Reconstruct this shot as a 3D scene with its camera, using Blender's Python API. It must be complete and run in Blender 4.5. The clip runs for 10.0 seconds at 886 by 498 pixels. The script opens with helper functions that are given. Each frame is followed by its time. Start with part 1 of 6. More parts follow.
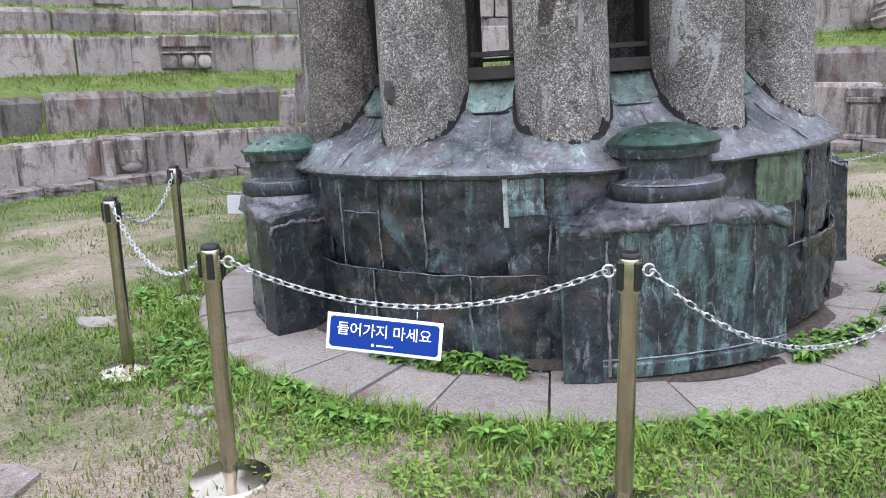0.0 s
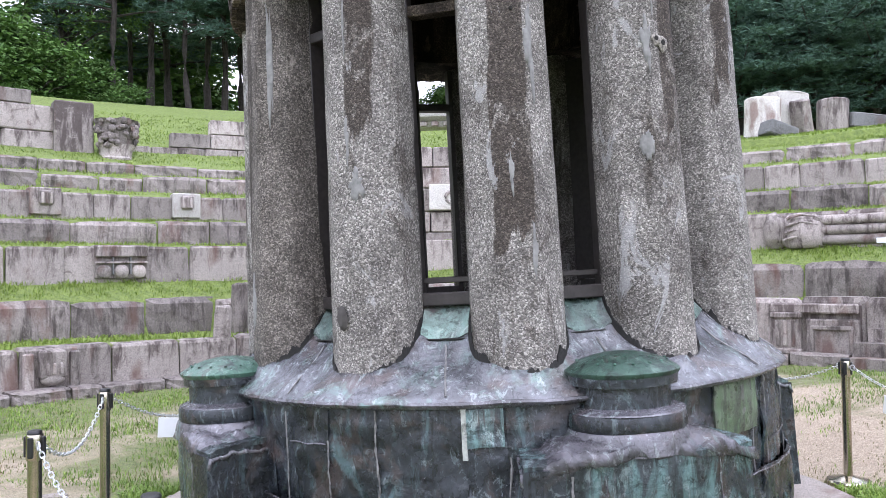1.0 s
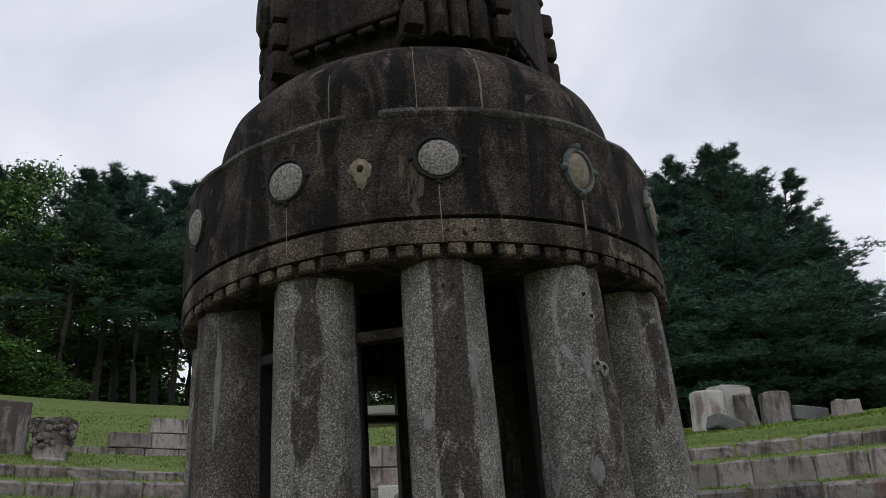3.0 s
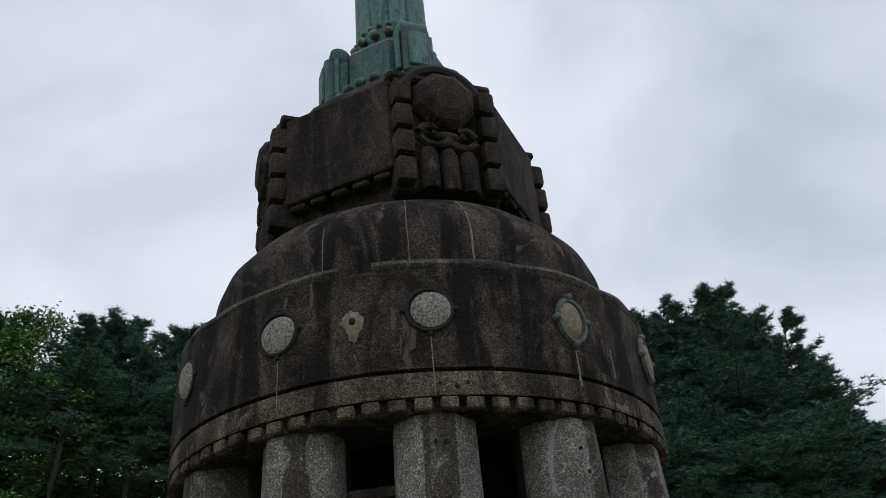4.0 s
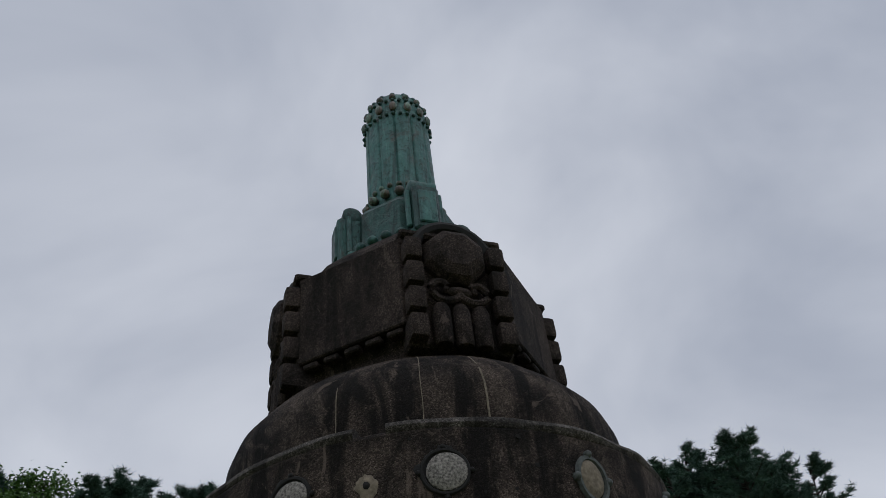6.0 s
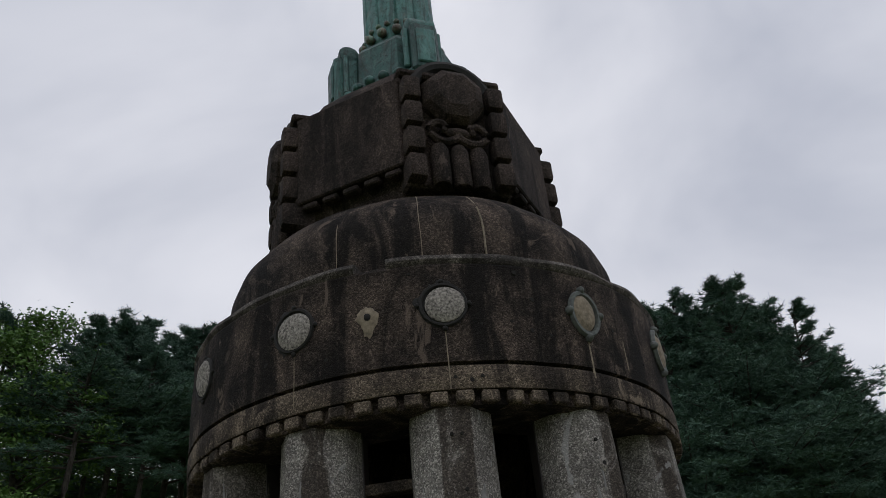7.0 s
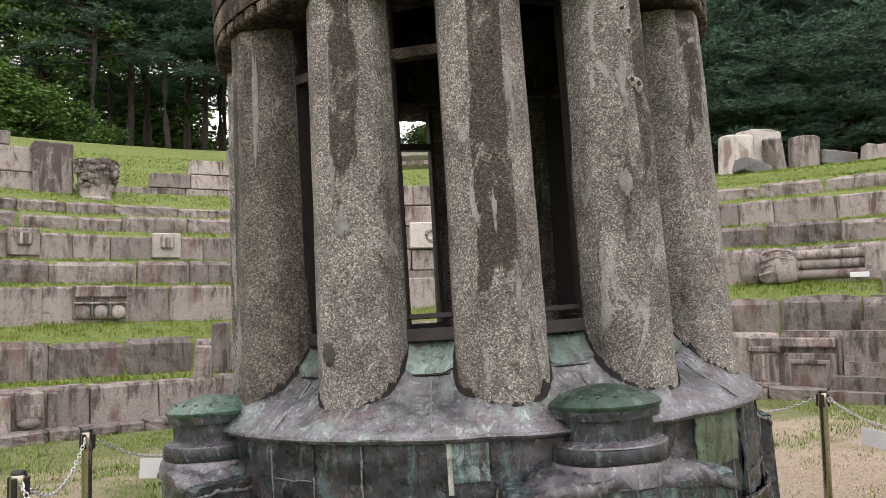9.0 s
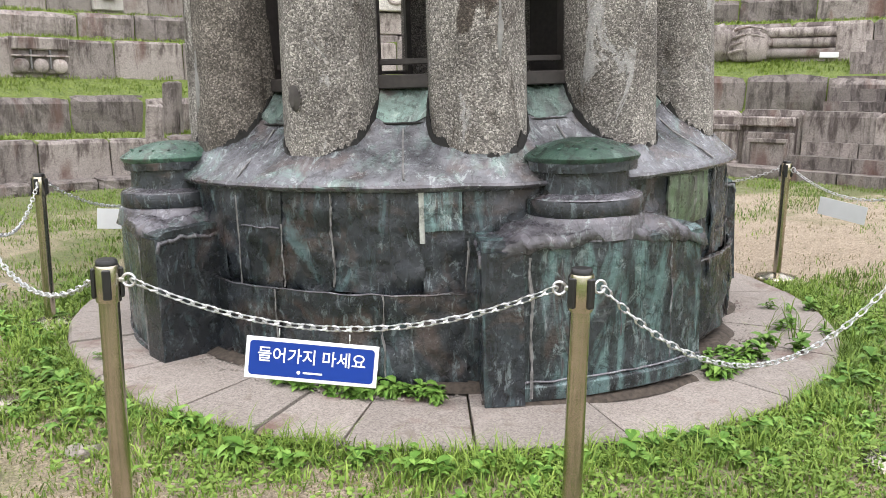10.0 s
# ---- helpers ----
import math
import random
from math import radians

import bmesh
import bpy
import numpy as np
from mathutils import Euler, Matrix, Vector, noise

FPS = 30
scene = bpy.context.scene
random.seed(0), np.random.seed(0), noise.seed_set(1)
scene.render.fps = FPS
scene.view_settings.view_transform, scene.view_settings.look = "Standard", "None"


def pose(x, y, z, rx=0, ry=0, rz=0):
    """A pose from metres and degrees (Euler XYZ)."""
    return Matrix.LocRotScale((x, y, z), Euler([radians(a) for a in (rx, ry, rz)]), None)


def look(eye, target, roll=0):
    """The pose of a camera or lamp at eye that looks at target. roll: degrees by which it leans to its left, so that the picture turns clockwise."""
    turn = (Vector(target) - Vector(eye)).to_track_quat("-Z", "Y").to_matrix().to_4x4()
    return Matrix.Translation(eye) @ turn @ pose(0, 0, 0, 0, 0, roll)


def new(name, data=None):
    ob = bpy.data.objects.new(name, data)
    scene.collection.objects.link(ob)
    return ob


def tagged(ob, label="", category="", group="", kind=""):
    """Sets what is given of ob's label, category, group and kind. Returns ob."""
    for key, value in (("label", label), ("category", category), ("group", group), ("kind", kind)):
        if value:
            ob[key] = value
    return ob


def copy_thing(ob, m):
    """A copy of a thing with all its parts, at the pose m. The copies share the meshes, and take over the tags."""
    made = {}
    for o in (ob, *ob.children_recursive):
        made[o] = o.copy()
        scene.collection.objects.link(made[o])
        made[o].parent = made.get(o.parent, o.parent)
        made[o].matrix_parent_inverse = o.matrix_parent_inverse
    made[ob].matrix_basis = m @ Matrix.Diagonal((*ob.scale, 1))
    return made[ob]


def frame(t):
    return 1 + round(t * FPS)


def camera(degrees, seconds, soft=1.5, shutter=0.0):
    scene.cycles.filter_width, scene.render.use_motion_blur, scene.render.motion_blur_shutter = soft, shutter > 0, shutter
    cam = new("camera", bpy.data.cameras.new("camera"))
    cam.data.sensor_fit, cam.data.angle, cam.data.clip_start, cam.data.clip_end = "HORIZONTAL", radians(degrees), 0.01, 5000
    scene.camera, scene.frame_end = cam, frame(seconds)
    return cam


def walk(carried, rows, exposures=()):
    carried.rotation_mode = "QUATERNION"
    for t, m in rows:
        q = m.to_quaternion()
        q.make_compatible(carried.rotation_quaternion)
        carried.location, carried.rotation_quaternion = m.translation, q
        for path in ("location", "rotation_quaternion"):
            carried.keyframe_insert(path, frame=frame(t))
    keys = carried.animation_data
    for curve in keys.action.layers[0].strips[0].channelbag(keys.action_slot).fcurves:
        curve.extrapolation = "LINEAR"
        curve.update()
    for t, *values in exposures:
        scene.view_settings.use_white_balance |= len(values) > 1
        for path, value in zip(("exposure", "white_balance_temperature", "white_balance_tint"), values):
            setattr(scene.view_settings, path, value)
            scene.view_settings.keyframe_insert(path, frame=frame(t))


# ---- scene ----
cam = camera(57.1, 10.0, 0.75)

PATH = [
    (0, (1.386, -2.633, 1.528), (0.998, -0.72, 1.092), -1.4),
    (0.5, (1.291, -2.552, 1.58), (1.002, -0.578, 1.434), -0.5),
    (1, (1.239, -2.534, 1.633), (1.021, -0.547, 1.69), -0.8),
    (1.5, (1.217, -2.511, 1.692), (1.038, -0.536, 1.953), -0.0),
    (2, (1.211, -2.527, 1.744), (1.069, -0.579, 2.175), -1.0),
    (2.5, (1.22, -2.558, 1.775), (1.118, -0.647, 2.354), -0.9),
    (3.8, (1.313, -2.602, 1.882), (1.274, -0.86, 2.863), -3.5),
    (4, (1.305, -2.604, 1.883), (1.25, -0.897, 2.925), -2.7),
    (4.5, (1.309, -2.619, 1.922), (1.264, -1.054, 3.166), -3.9),
    (5, (1.311, -2.647, 1.931), (1.238, -1.194, 3.303), -3.5),
    (6.3, (1.287, -2.649, 1.907), (1.236, -1.117, 3.192), -3.9),
    (6.5, (1.281, -2.652, 1.897), (1.225, -1.058, 3.104), -3.8),
    (7, (1.275, -2.641, 1.857), (1.201, -0.931, 2.892), -3.2),
    (7.5, (1.277, -2.621, 1.811), (1.18, -0.795, 2.623), -1.8),
    (8, (1.275, -2.588, 1.763), (1.16, -0.679, 2.348), -1.7),
    (8.4, (1.28, -2.602, 1.714), (1.136, -0.652, 2.135), -2.0),
    (8.5, (1.25, -2.616, 1.682), (1.1, -0.66, 2.071), -1.6),
    (9, (1.222, -2.607, 1.62), (1.056, -0.62, 1.77), -1.3),
    (9.5, (1.199, -2.584, 1.532), (1.116, -0.596, 1.333), 1.3),
    (10, (1.116, -2.434, 1.463), (1.058, -0.473, 1.074), 0.7),
]
EXPOSURES = [(0, 1.2, 6050, 16), (0.5, 1.24, 6050, 16), (1, 1.58, 6050, 19), (1.5, 1.68, 6000, 21), (2, 1.08, 5900, 19), (2.5, -0.32, 6450, 15), (4, -0.48, 6300, 10), (4.5, -0.55, 6200, 10),
             (5, -0.93, 6200, 10), (6.5, -0.95, 6300, 11), (7, -0.63, 6500, 12), (7.5, -0.2, 6800, 12), (8, 0.24, 7000, 16), (8.5, 0.65, 7300, 20), (9, 1.03, 7300, 18), (9.5, 1.3, 7050, 15),
             (10, 1.38, 6950, 13)]
walk(cam, [(t, look(eye, target, roll)) for t, eye, target, roll in PATH], EXPOSURES)

# ---------------------------------------------------------------- light: an overcast sky
SUN_EL, SUN_AZ = 68, 150
world = bpy.data.worlds.new("overcast_sky")
scene.world = world
world.use_nodes = True
wn, wl = world.node_tree.nodes, world.node_tree.links
wn.clear()
w_out = wn.new("ShaderNodeOutputWorld")
w_bg = wn.new("ShaderNodeBackground")
w_sky = wn.new("ShaderNodeTexSky")
w_sky.sky_type, w_sky.sun_disc = "NISHITA", False
w_sky.sun_elevation, w_sky.sun_rotation = radians(SUN_EL), radians(SUN_AZ)
w_co = wn.new("ShaderNodeTexCoord")
w_map = wn.new("ShaderNodeMapping")
w_map.inputs["Scale"].default_value = (1.0, 1.0, 1.3)
w_map.inputs["Location"].default_value = (0.35, 0.2, 0.1)
w_map.inputs["Rotation"].default_value = (0.0, 0.35, 0.4)
w_no = wn.new("ShaderNodeTexNoise")
w_no.inputs["Scale"].default_value, w_no.inputs["Detail"].default_value, w_no.inputs["Roughness"].default_value = 2.0, 5.0, 0.5
w_no.inputs["Distortion"].default_value = 0.4
w_ra = wn.new("ShaderNodeValToRGB")
w_ra.color_ramp.elements[0].position, w_ra.color_ramp.elements[0].color = 0.34, (8.3, 8.8, 10.0, 1)
w_ra.color_ramp.elements[1].position, w_ra.color_ramp.elements[1].color = 0.66, (13.2, 13.5, 14.3, 1)
w_mix = wn.new("ShaderNodeMix")
w_mix.data_type = "RGBA"
w_mix.inputs[0].default_value = 0.88
w_bg.inputs["Strength"].default_value = 0.1
wl.new(w_co.outputs["Generated"], w_map.inputs["Vector"])
wl.new(w_map.outputs["Vector"], w_no.inputs["Vector"])
wl.new(w_no.outputs["Fac"], w_ra.inputs["Fac"])
wl.new(w_sky.outputs["Color"], w_mix.inputs[6])
wl.new(w_ra.outputs["Color"], w_mix.inputs[7])
wl.new(w_mix.outputs[2], w_bg.inputs["Color"])
wl.new(w_bg.outputs["Background"], w_out.inputs["Surface"])

sun = new("sun", bpy.data.lights.new("sun", "SUN"))
sun.data.energy, sun.data.angle, sun.data.color = 0.5, radians(60), (1.0, 0.97, 0.92)
_el, _az = radians(SUN_EL), radians(SUN_AZ)
sun.matrix_world = look((12 * math.cos(_el) * math.sin(_az), 12 * math.cos(_el) * math.cos(_az), 12 * math.sin(_el)), (0, 0, 0))


# ---------------------------------------------------------------- materials
class Nodes:
    """A node material under construction."""

    def __init__(self, name, rough=0.8, metal=0.0):
        self.m = bpy.data.materials.new(name)
        self.m.use_nodes = True
        self.t = self.m.node_tree
        self.b = self.t.nodes["Principled BSDF"]
        self.b.inputs["Roughness"].default_value = rough
        self.b.inputs["Metallic"].default_value = metal
        self.geo = self.t.nodes.new("ShaderNodeNewGeometry")
        self.info = self.t.nodes.new("ShaderNodeObjectInfo")

    def put(self, value, socket):
        if isinstance(value, bpy.types.NodeSocket):
            self.t.links.new(value, socket)
        else:
            socket.default_value = value

    def place(self, scale=(1, 1, 1), spread=0.0, local=False):
        mp = self.t.nodes.new("ShaderNodeMapping")
        mp.inputs["Scale"].default_value = scale
        if local:
            co = self.t.nodes.new("ShaderNodeTexCoord")
            src = co.outputs["Object"]
        else:
            src = self.geo.outputs["Position"]
        self.t.links.new(src, mp.inputs["Vector"])
        if spread:
            mul = self.t.nodes.new("ShaderNodeMath")
            mul.operation = "MULTIPLY"
            mul.inputs[1].default_value = spread
            self.t.links.new(self.info.outputs["Random"], mul.inputs[0])
            self.t.links.new(mul.outputs[0], mp.inputs["Location"])
        return mp.outputs["Vector"]

    def noise(self, vec, scale, detail=4, rough=0.55, distort=0.0):
        n = self.t.nodes.new("ShaderNodeTexNoise")
        n.inputs["Scale"].default_value, n.inputs["Detail"].default_value = scale, detail
        n.inputs["Roughness"].default_value, n.inputs["Distortion"].default_value = rough, distort
        self.put(vec, n.inputs["Vector"])
        return n.outputs["Fac"]

    def cells(self, vec, scale, out="Color"):
        n = self.t.nodes.new("ShaderNodeTexVoronoi")
        n.inputs["Scale"].default_value = scale
        self.put(vec, n.inputs["Vector"])
        if out != "Color":
            return n.outputs[out]
        one = self.t.nodes.new("ShaderNodeSeparateColor")
        self.t.links.new(n.outputs["Color"], one.inputs[0])
        return one.outputs[0]

    def ramp(self, fac, *stops):
        n = self.t.nodes.new("ShaderNodeValToRGB")
        e = n.color_ramp.elements
        while len(e) < len(stops):
            e.new(0.5)
        for el, (p, c) in zip(e, stops):
            el.position = p
            el.color = (c, c, c, 1) if isinstance(c, (int, float)) else (*c, 1)
        self.put(fac, n.inputs["Fac"])
        return n.outputs["Color"]

    def mix(self, fac, a, b, blend="MIX"):
        n = self.t.nodes.new("ShaderNodeMix")
        n.data_type, n.blend_type = "RGBA", blend
        self.put(fac, n.inputs[0])
        self.put(a if isinstance(a, bpy.types.NodeSocket) else (*a, 1), n.inputs[6])
        self.put(b if isinstance(b, bpy.types.NodeSocket) else (*b, 1), n.inputs[7])
        return n.outputs[2]

    def maths(self, op, a, b=0.0):
        n = self.t.nodes.new("ShaderNodeMath")
        n.operation = op
        self.put(a, n.inputs[0])
        self.put(b, n.inputs[1])
        return n.outputs[0]

    def vary(self, col, lo, hi):
        """Lightens or darkens each piece by its own random value."""
        r = self.t.nodes.new("ShaderNodeMapRange")
        r.inputs["To Min"].default_value, r.inputs["To Max"].default_value = lo, hi
        self.t.links.new(self.info.outputs["Random"], r.inputs["Value"])
        return self.mix(1.0, col, r.outputs[0], "MULTIPLY")

    def done(self, col, height=None, bump=0.3, dist=0.01, rough=None):
        self.put(col if isinstance(col, bpy.types.NodeSocket) else (*col, 1), self.b.inputs["Base Color"])
        if height is not None:
            n = self.t.nodes.new("ShaderNodeBump")
            n.inputs["Strength"].default_value, n.inputs["Distance"].default_value = bump, dist
            self.put(height, n.inputs["Height"])
            self.t.links.new(n.outputs["Normal"], self.b.inputs["Normal"])
        if rough is not None:
            self.put(rough, self.b.inputs["Roughness"])
        return self.m


def pebble_stone(name, dark, base, stain, stain_lo, stain_hi, band=None, gloss=0.2):
    """Washed aggregate: small pebbles in grey mortar, with rain streaks and soot."""
    n = Nodes(name, 0.85)
    n.b.inputs["Specular IOR Level"].default_value = gloss
    p = n.place()
    peb = n.cells(p, 150)
    speck = n.ramp(n.maths("MULTIPLY", peb, 1.0), (0.0, 0.26), (0.35, 0.64), (0.7, 1.0), (1.0, 2.3))
    col = n.mix(n.ramp(n.noise(p, 3.0, 6, 0.6), (0.36, 0.0), (0.64, 1.0)), dark, base)
    col = n.mix(0.85, col, speck, "MULTIPLY")
    streak = n.noise(n.place((3.3, 3.3, 0.42)), 1.15, 7, 0.6, 1.1)
    col = n.mix(n.ramp(streak, (stain_lo, 0.0), (stain_hi, 0.9)), col, n.mix(0.6, stain, speck, "MULTIPLY"))
    if band:
        # a water stain with a wandering edge, running down from the top
        x0, half, low = band
        co = n.t.nodes.new("ShaderNodeTexCoord")
        xyz = n.t.nodes.new("ShaderNodeSeparateXYZ")
        n.t.links.new(co.outputs["Object"], xyz.inputs[0])
        wander = n.noise(n.place((6, 6, 1.0)), 1.5, 6, 0.65, 0.5)
        off = n.maths("ADD", n.maths("SUBTRACT", xyz.outputs["X"], x0), n.maths("MULTIPLY", n.maths("SUBTRACT", wander, 0.5), 0.17))
        side = n.ramp(n.maths("ABSOLUTE", off), (half, 1.0), (half + 0.012, 0.0))
        top = n.ramp(n.maths("DIVIDE", n.maths("ADD", xyz.outputs["Z"], n.maths("MULTIPLY", n.maths("SUBTRACT", wander, 0.5), 1.1)), 4.0), (low / 4, 0.0), (low / 4 + 0.01, 1.0))
        col = n.mix(n.maths("MULTIPLY", n.maths("MULTIPLY", side, top), 0.9), col, n.mix(0.75, tuple(c * 1.0 for c in stain), speck, "MULTIPLY"))
    pale = n.noise(n.place((2.0, 2.0, 1.0)), 2.2, 6, 0.65, 1.0)
    col = n.mix(n.ramp(pale, (0.61, 0.0), (0.64, 0.6)), col, tuple(min(0.36, c * 1.8) for c in base))
    worn = n.noise(n.place((1, 1, 0.7)), 4.5, 11, 0.74, 0.7)
    col = n.mix(n.ramp(worn, (0.55, 0.0), (0.63, 0.5)), col, n.mix(0.85, tuple(c * 1.35 for c in base), speck, "MULTIPLY"))
    col = n.mix(n.ramp(worn, (0.38, 0.6), (0.45, 0.0)), col, n.mix(0.7, tuple(c * 1.2 for c in stain), speck, "MULTIPLY"))
    h = n.maths("ADD", n.maths("MULTIPLY", n.cells(p, 150, "Distance"), -0.6), n.noise(p, 14, 4))
    return n.done(col, h, 0.55, 0.012)


M_COLUMN = pebble_stone("washed_aggregate", (0.14, 0.13, 0.12), (0.255, 0.24, 0.222), (0.052, 0.043, 0.037), 0.52, 0.6)
COLUMN_STAINS = {0: (0.0, 0.088, 1.75), 1: (0.095, 0.085, 2.25), 11: (0.07, 0.06, 2.35), 10: (0.0, 0.17, 1.5), 2: (-0.12, 0.05, 2.6)}
M_COLUMNS = {k: pebble_stone("washed_aggregate_water_stained", (0.14, 0.13, 0.12), (0.255, 0.24, 0.222), (0.052, 0.042, 0.035), 0.62, 0.72, b) for k, b in COLUMN_STAINS.items()}
M_COLUMNS[10] = pebble_stone("brown_washed_aggregate", (0.085, 0.076, 0.067), (0.165, 0.148, 0.132), (0.05, 0.042, 0.036), 0.54, 0.62)
M_SOOT = pebble_stone("sooty_aggregate", (0.016, 0.0135, 0.0125), (0.088, 0.068, 0.056), (0.009, 0.008, 0.0075), 0.46, 0.55, gloss=0.12)
M_BAND = pebble_stone("rain_washed_aggregate", (0.045, 0.036, 0.03), (0.16, 0.128, 0.098), (0.022, 0.018, 0.016), 0.48, 0.58, gloss=0.12)
# sooty stone paled all over: light along the coping's top edge, put into colour
M_COPING = pebble_stone("worn_sooty_coping", (0.045, 0.04, 0.036), (0.13, 0.115, 0.102), (0.02, 0.018, 0.016), 0.5, 0.6, gloss=0.2)
M_TOPSTONE = pebble_stone("sooty_block_stone", (0.028, 0.022, 0.0195), (0.066, 0.05, 0.043), (0.013, 0.011, 0.01), 0.46, 0.6, gloss=0.12)


def old_copper(name, dark, green, pale, lo, hi, rough=0.5, scale=1.0, specks=0.45, gloss=0.5):
    """Weathered copper sheet: dark oxide, brown and verdigris blotches, runs and pale lime streaks."""
    n = Nodes(name, rough, 0.3)
    n.b.inputs["Specular IOR Level"].default_value = gloss
    p = n.place()
    run = n.place((3.2 * scale, 3.2 * scale, 0.9 * scale))
    col = n.mix(n.ramp(n.noise(p, 7, 6, 0.65), (0.3, 0.0), (0.7, 1.0)), tuple(c * 0.55 for c in dark), tuple(min(1, c * 2.0) for c in dark))
    brown = n.noise(p, 3.1, 5, 0.6, 1.0)
    col = n.mix(n.ramp(brown, (0.53, 0.0), (0.62, 0.6)), col, (0.078, 0.054, 0.046))
    g = n.noise(run, 1.5, 8, 0.7, 1.6)
    col = n.mix(n.ramp(g, (lo, 0.0), (hi, 0.9)), col, n.mix(n.noise(p, 26, 5, 0.7), tuple(c * 0.6 for c in green), tuple(c * 1.6 for c in green)))
    film = n.noise(p, 5.0, 7, 0.72, 2.2)
    col = n.mix(n.ramp(film, (0.585, 0.0), (0.70, 0.45)), col, tuple(0.5 * c + 0.02 for c in pale))
    s = n.noise(n.place((11, 11, 0.8)), 1.4, 6, 0.7, 0.8)
    col = n.mix(n.ramp(s, (0.61, 0.0), (0.68, 0.5)), col, pale)
    crust = n.noise(p, 13, 12, 0.78, 1.2)
    col = n.mix(n.ramp(crust, (0.54, 0.0), (0.585, 0.65)), col, tuple(c * 0.4 for c in dark))
    bloom = n.noise(n.place((1.6, 1.6, 0.7), spread=3), 9, 12, 0.8, 0.9)
    col = n.mix(n.ramp(bloom, (0.555, 0.0), (0.60, 0.6)), col, n.mix(n.noise(p, 4, 3), pale, tuple(c * 1.3 for c in green)))
    rim = n.noise(n.place((16, 16, 0.5)), 1.0, 9, 0.75, 0.4)
    col = n.mix(n.ramp(rim, (0.40, 0.6), (0.45, 0.0)), col, tuple(c * 0.45 for c in dark))
    fleck = n.noise(p, 38, 4, 0.75)
    col = n.mix(n.ramp(fleck, (0.66, 0.0), (0.72, specks)), col, tuple(min(1, c * 1.3) for c in pale))
    col = n.vary(col, 0.68, 1.38)
    h = n.maths("ADD", n.noise(p, 6, 9, 0.68, 1.0), n.maths("MULTIPLY", crust, 0.5))
    rr = n.ramp(n.noise(p, 11, 5), (0.3, max(0.12, rough - 0.2)), (0.7, rough + 0.1))
    return n.done(col, h, 0.5, 0.025, rr)


M_COPPER = old_copper("dark_patinated_copper", (0.016, 0.0195, 0.024), (0.075, 0.122, 0.13), (0.24, 0.26, 0.27), 0.54, 0.66, 0.28, 1.0, 0.6, 0.65)
M_TEAL = old_copper("streaked_teal_copper", (0.03, 0.036, 0.04), (0.115, 0.19, 0.19), (0.38, 0.41, 0.42), 0.46, 0.59, 0.28, 1.15, 0.55, 0.5)
M_LEAD = old_copper("grey_weathered_copper", (0.08, 0.077, 0.088), (0.11, 0.175, 0.16), (0.46, 0.47, 0.49), 0.56, 0.66, 0.24, 1.0, 0.5, 0.8)
M_SKIRT = old_copper("green_grey_copper", (0.072, 0.074, 0.083), (0.115, 0.17, 0.155), (0.42, 0.45, 0.46), 0.52, 0.65, 0.22, 0.7, 0.3, 0.9)
M_PALE = old_copper("pale_limed_copper", (0.12, 0.14, 0.11), (0.17, 0.26, 0.15), (0.5, 0.52, 0.46), 0.45, 0.6, 0.4, 1.0, 0.3)
M_COLLAR = old_copper("pale_green_copper", (0.075, 0.092, 0.088), (0.14, 0.21, 0.185), (0.42, 0.47, 0.45), 0.42, 0.58, 0.35, 0.8, 0.3)
M_LIME = old_copper("white_lime_crust", (0.30, 0.31, 0.29), (0.40, 0.44, 0.38), (0.62, 0.63, 0.60), 0.5, 0.65, 0.6, 1.0, 0.3, 0.3)
M_CAP = old_copper("verdigris_cap_copper", (0.022, 0.033, 0.03), (0.05, 0.108, 0.08), (0.30, 0.40, 0.35), 0.36, 0.52, 0.4, 1.6, 0.7)
M_VERDI = old_copper("bright_verdigris", (0.022, 0.052, 0.049), (0.042, 0.12, 0.108), (0.09, 0.19, 0.17), 0.36, 0.56, 0.6)


def plain(name, col, rough=0.6, metal=0.0, amount=0.35, scale=20, bump=0.15, local=False):
    n = Nodes(name, rough, metal)
    p = n.place(local=local)
    f = n.noise(p, scale, 5)
    lo, hi = tuple(c * (1 - amount) for c in col), tuple(min(1, c * (1 + amount)) for c in col)
    c = n.mix(n.ramp(f, (0.3, 0.0), (0.7, 1.0)), lo, hi)
    return n.done(c, f, bump, 0.005)


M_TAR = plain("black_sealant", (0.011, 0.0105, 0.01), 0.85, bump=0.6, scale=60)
M_FRAME = plain("dark_window_frame", (0.028, 0.023, 0.022), 0.55, scale=30)
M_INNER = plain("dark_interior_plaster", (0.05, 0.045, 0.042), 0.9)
M_SEAM = plain("pale_solder", (0.17, 0.165, 0.165), 0.5, 0.2, amount=0.6, scale=30)
M_BRONZE = plain("dark_bronze", (0.085, 0.095, 0.088), 0.6, 0.2, scale=40)
M_DISC = plain("pale_mortar", (0.215, 0.198, 0.178), 0.9, amount=0.8, scale=70, bump=1.0)
M_HOLE = plain("dark_hole", (0.012, 0.011, 0.01), 0.95)
M_PATCH = plain("ochre_chipped_stone", (0.2, 0.165, 0.12), 0.9, amount=0.4, scale=40, bump=0.5)
M_BLACK = plain("black_plastic", (0.012, 0.012, 0.013), 0.4, amount=0.15, bump=0.02)
M_WHITE = plain("white_board", (0.72, 0.74, 0.76), 0.5, amount=0.04, scale=8, bump=0.02)
M_BLUE = plain("blue_sign_film", (0.009, 0.042, 0.26), 0.5, amount=0.06, scale=6, bump=0.02)
M_BLUE.node_tree.nodes["Principled BSDF"].inputs["Specular IOR Level"].default_value = 0.15
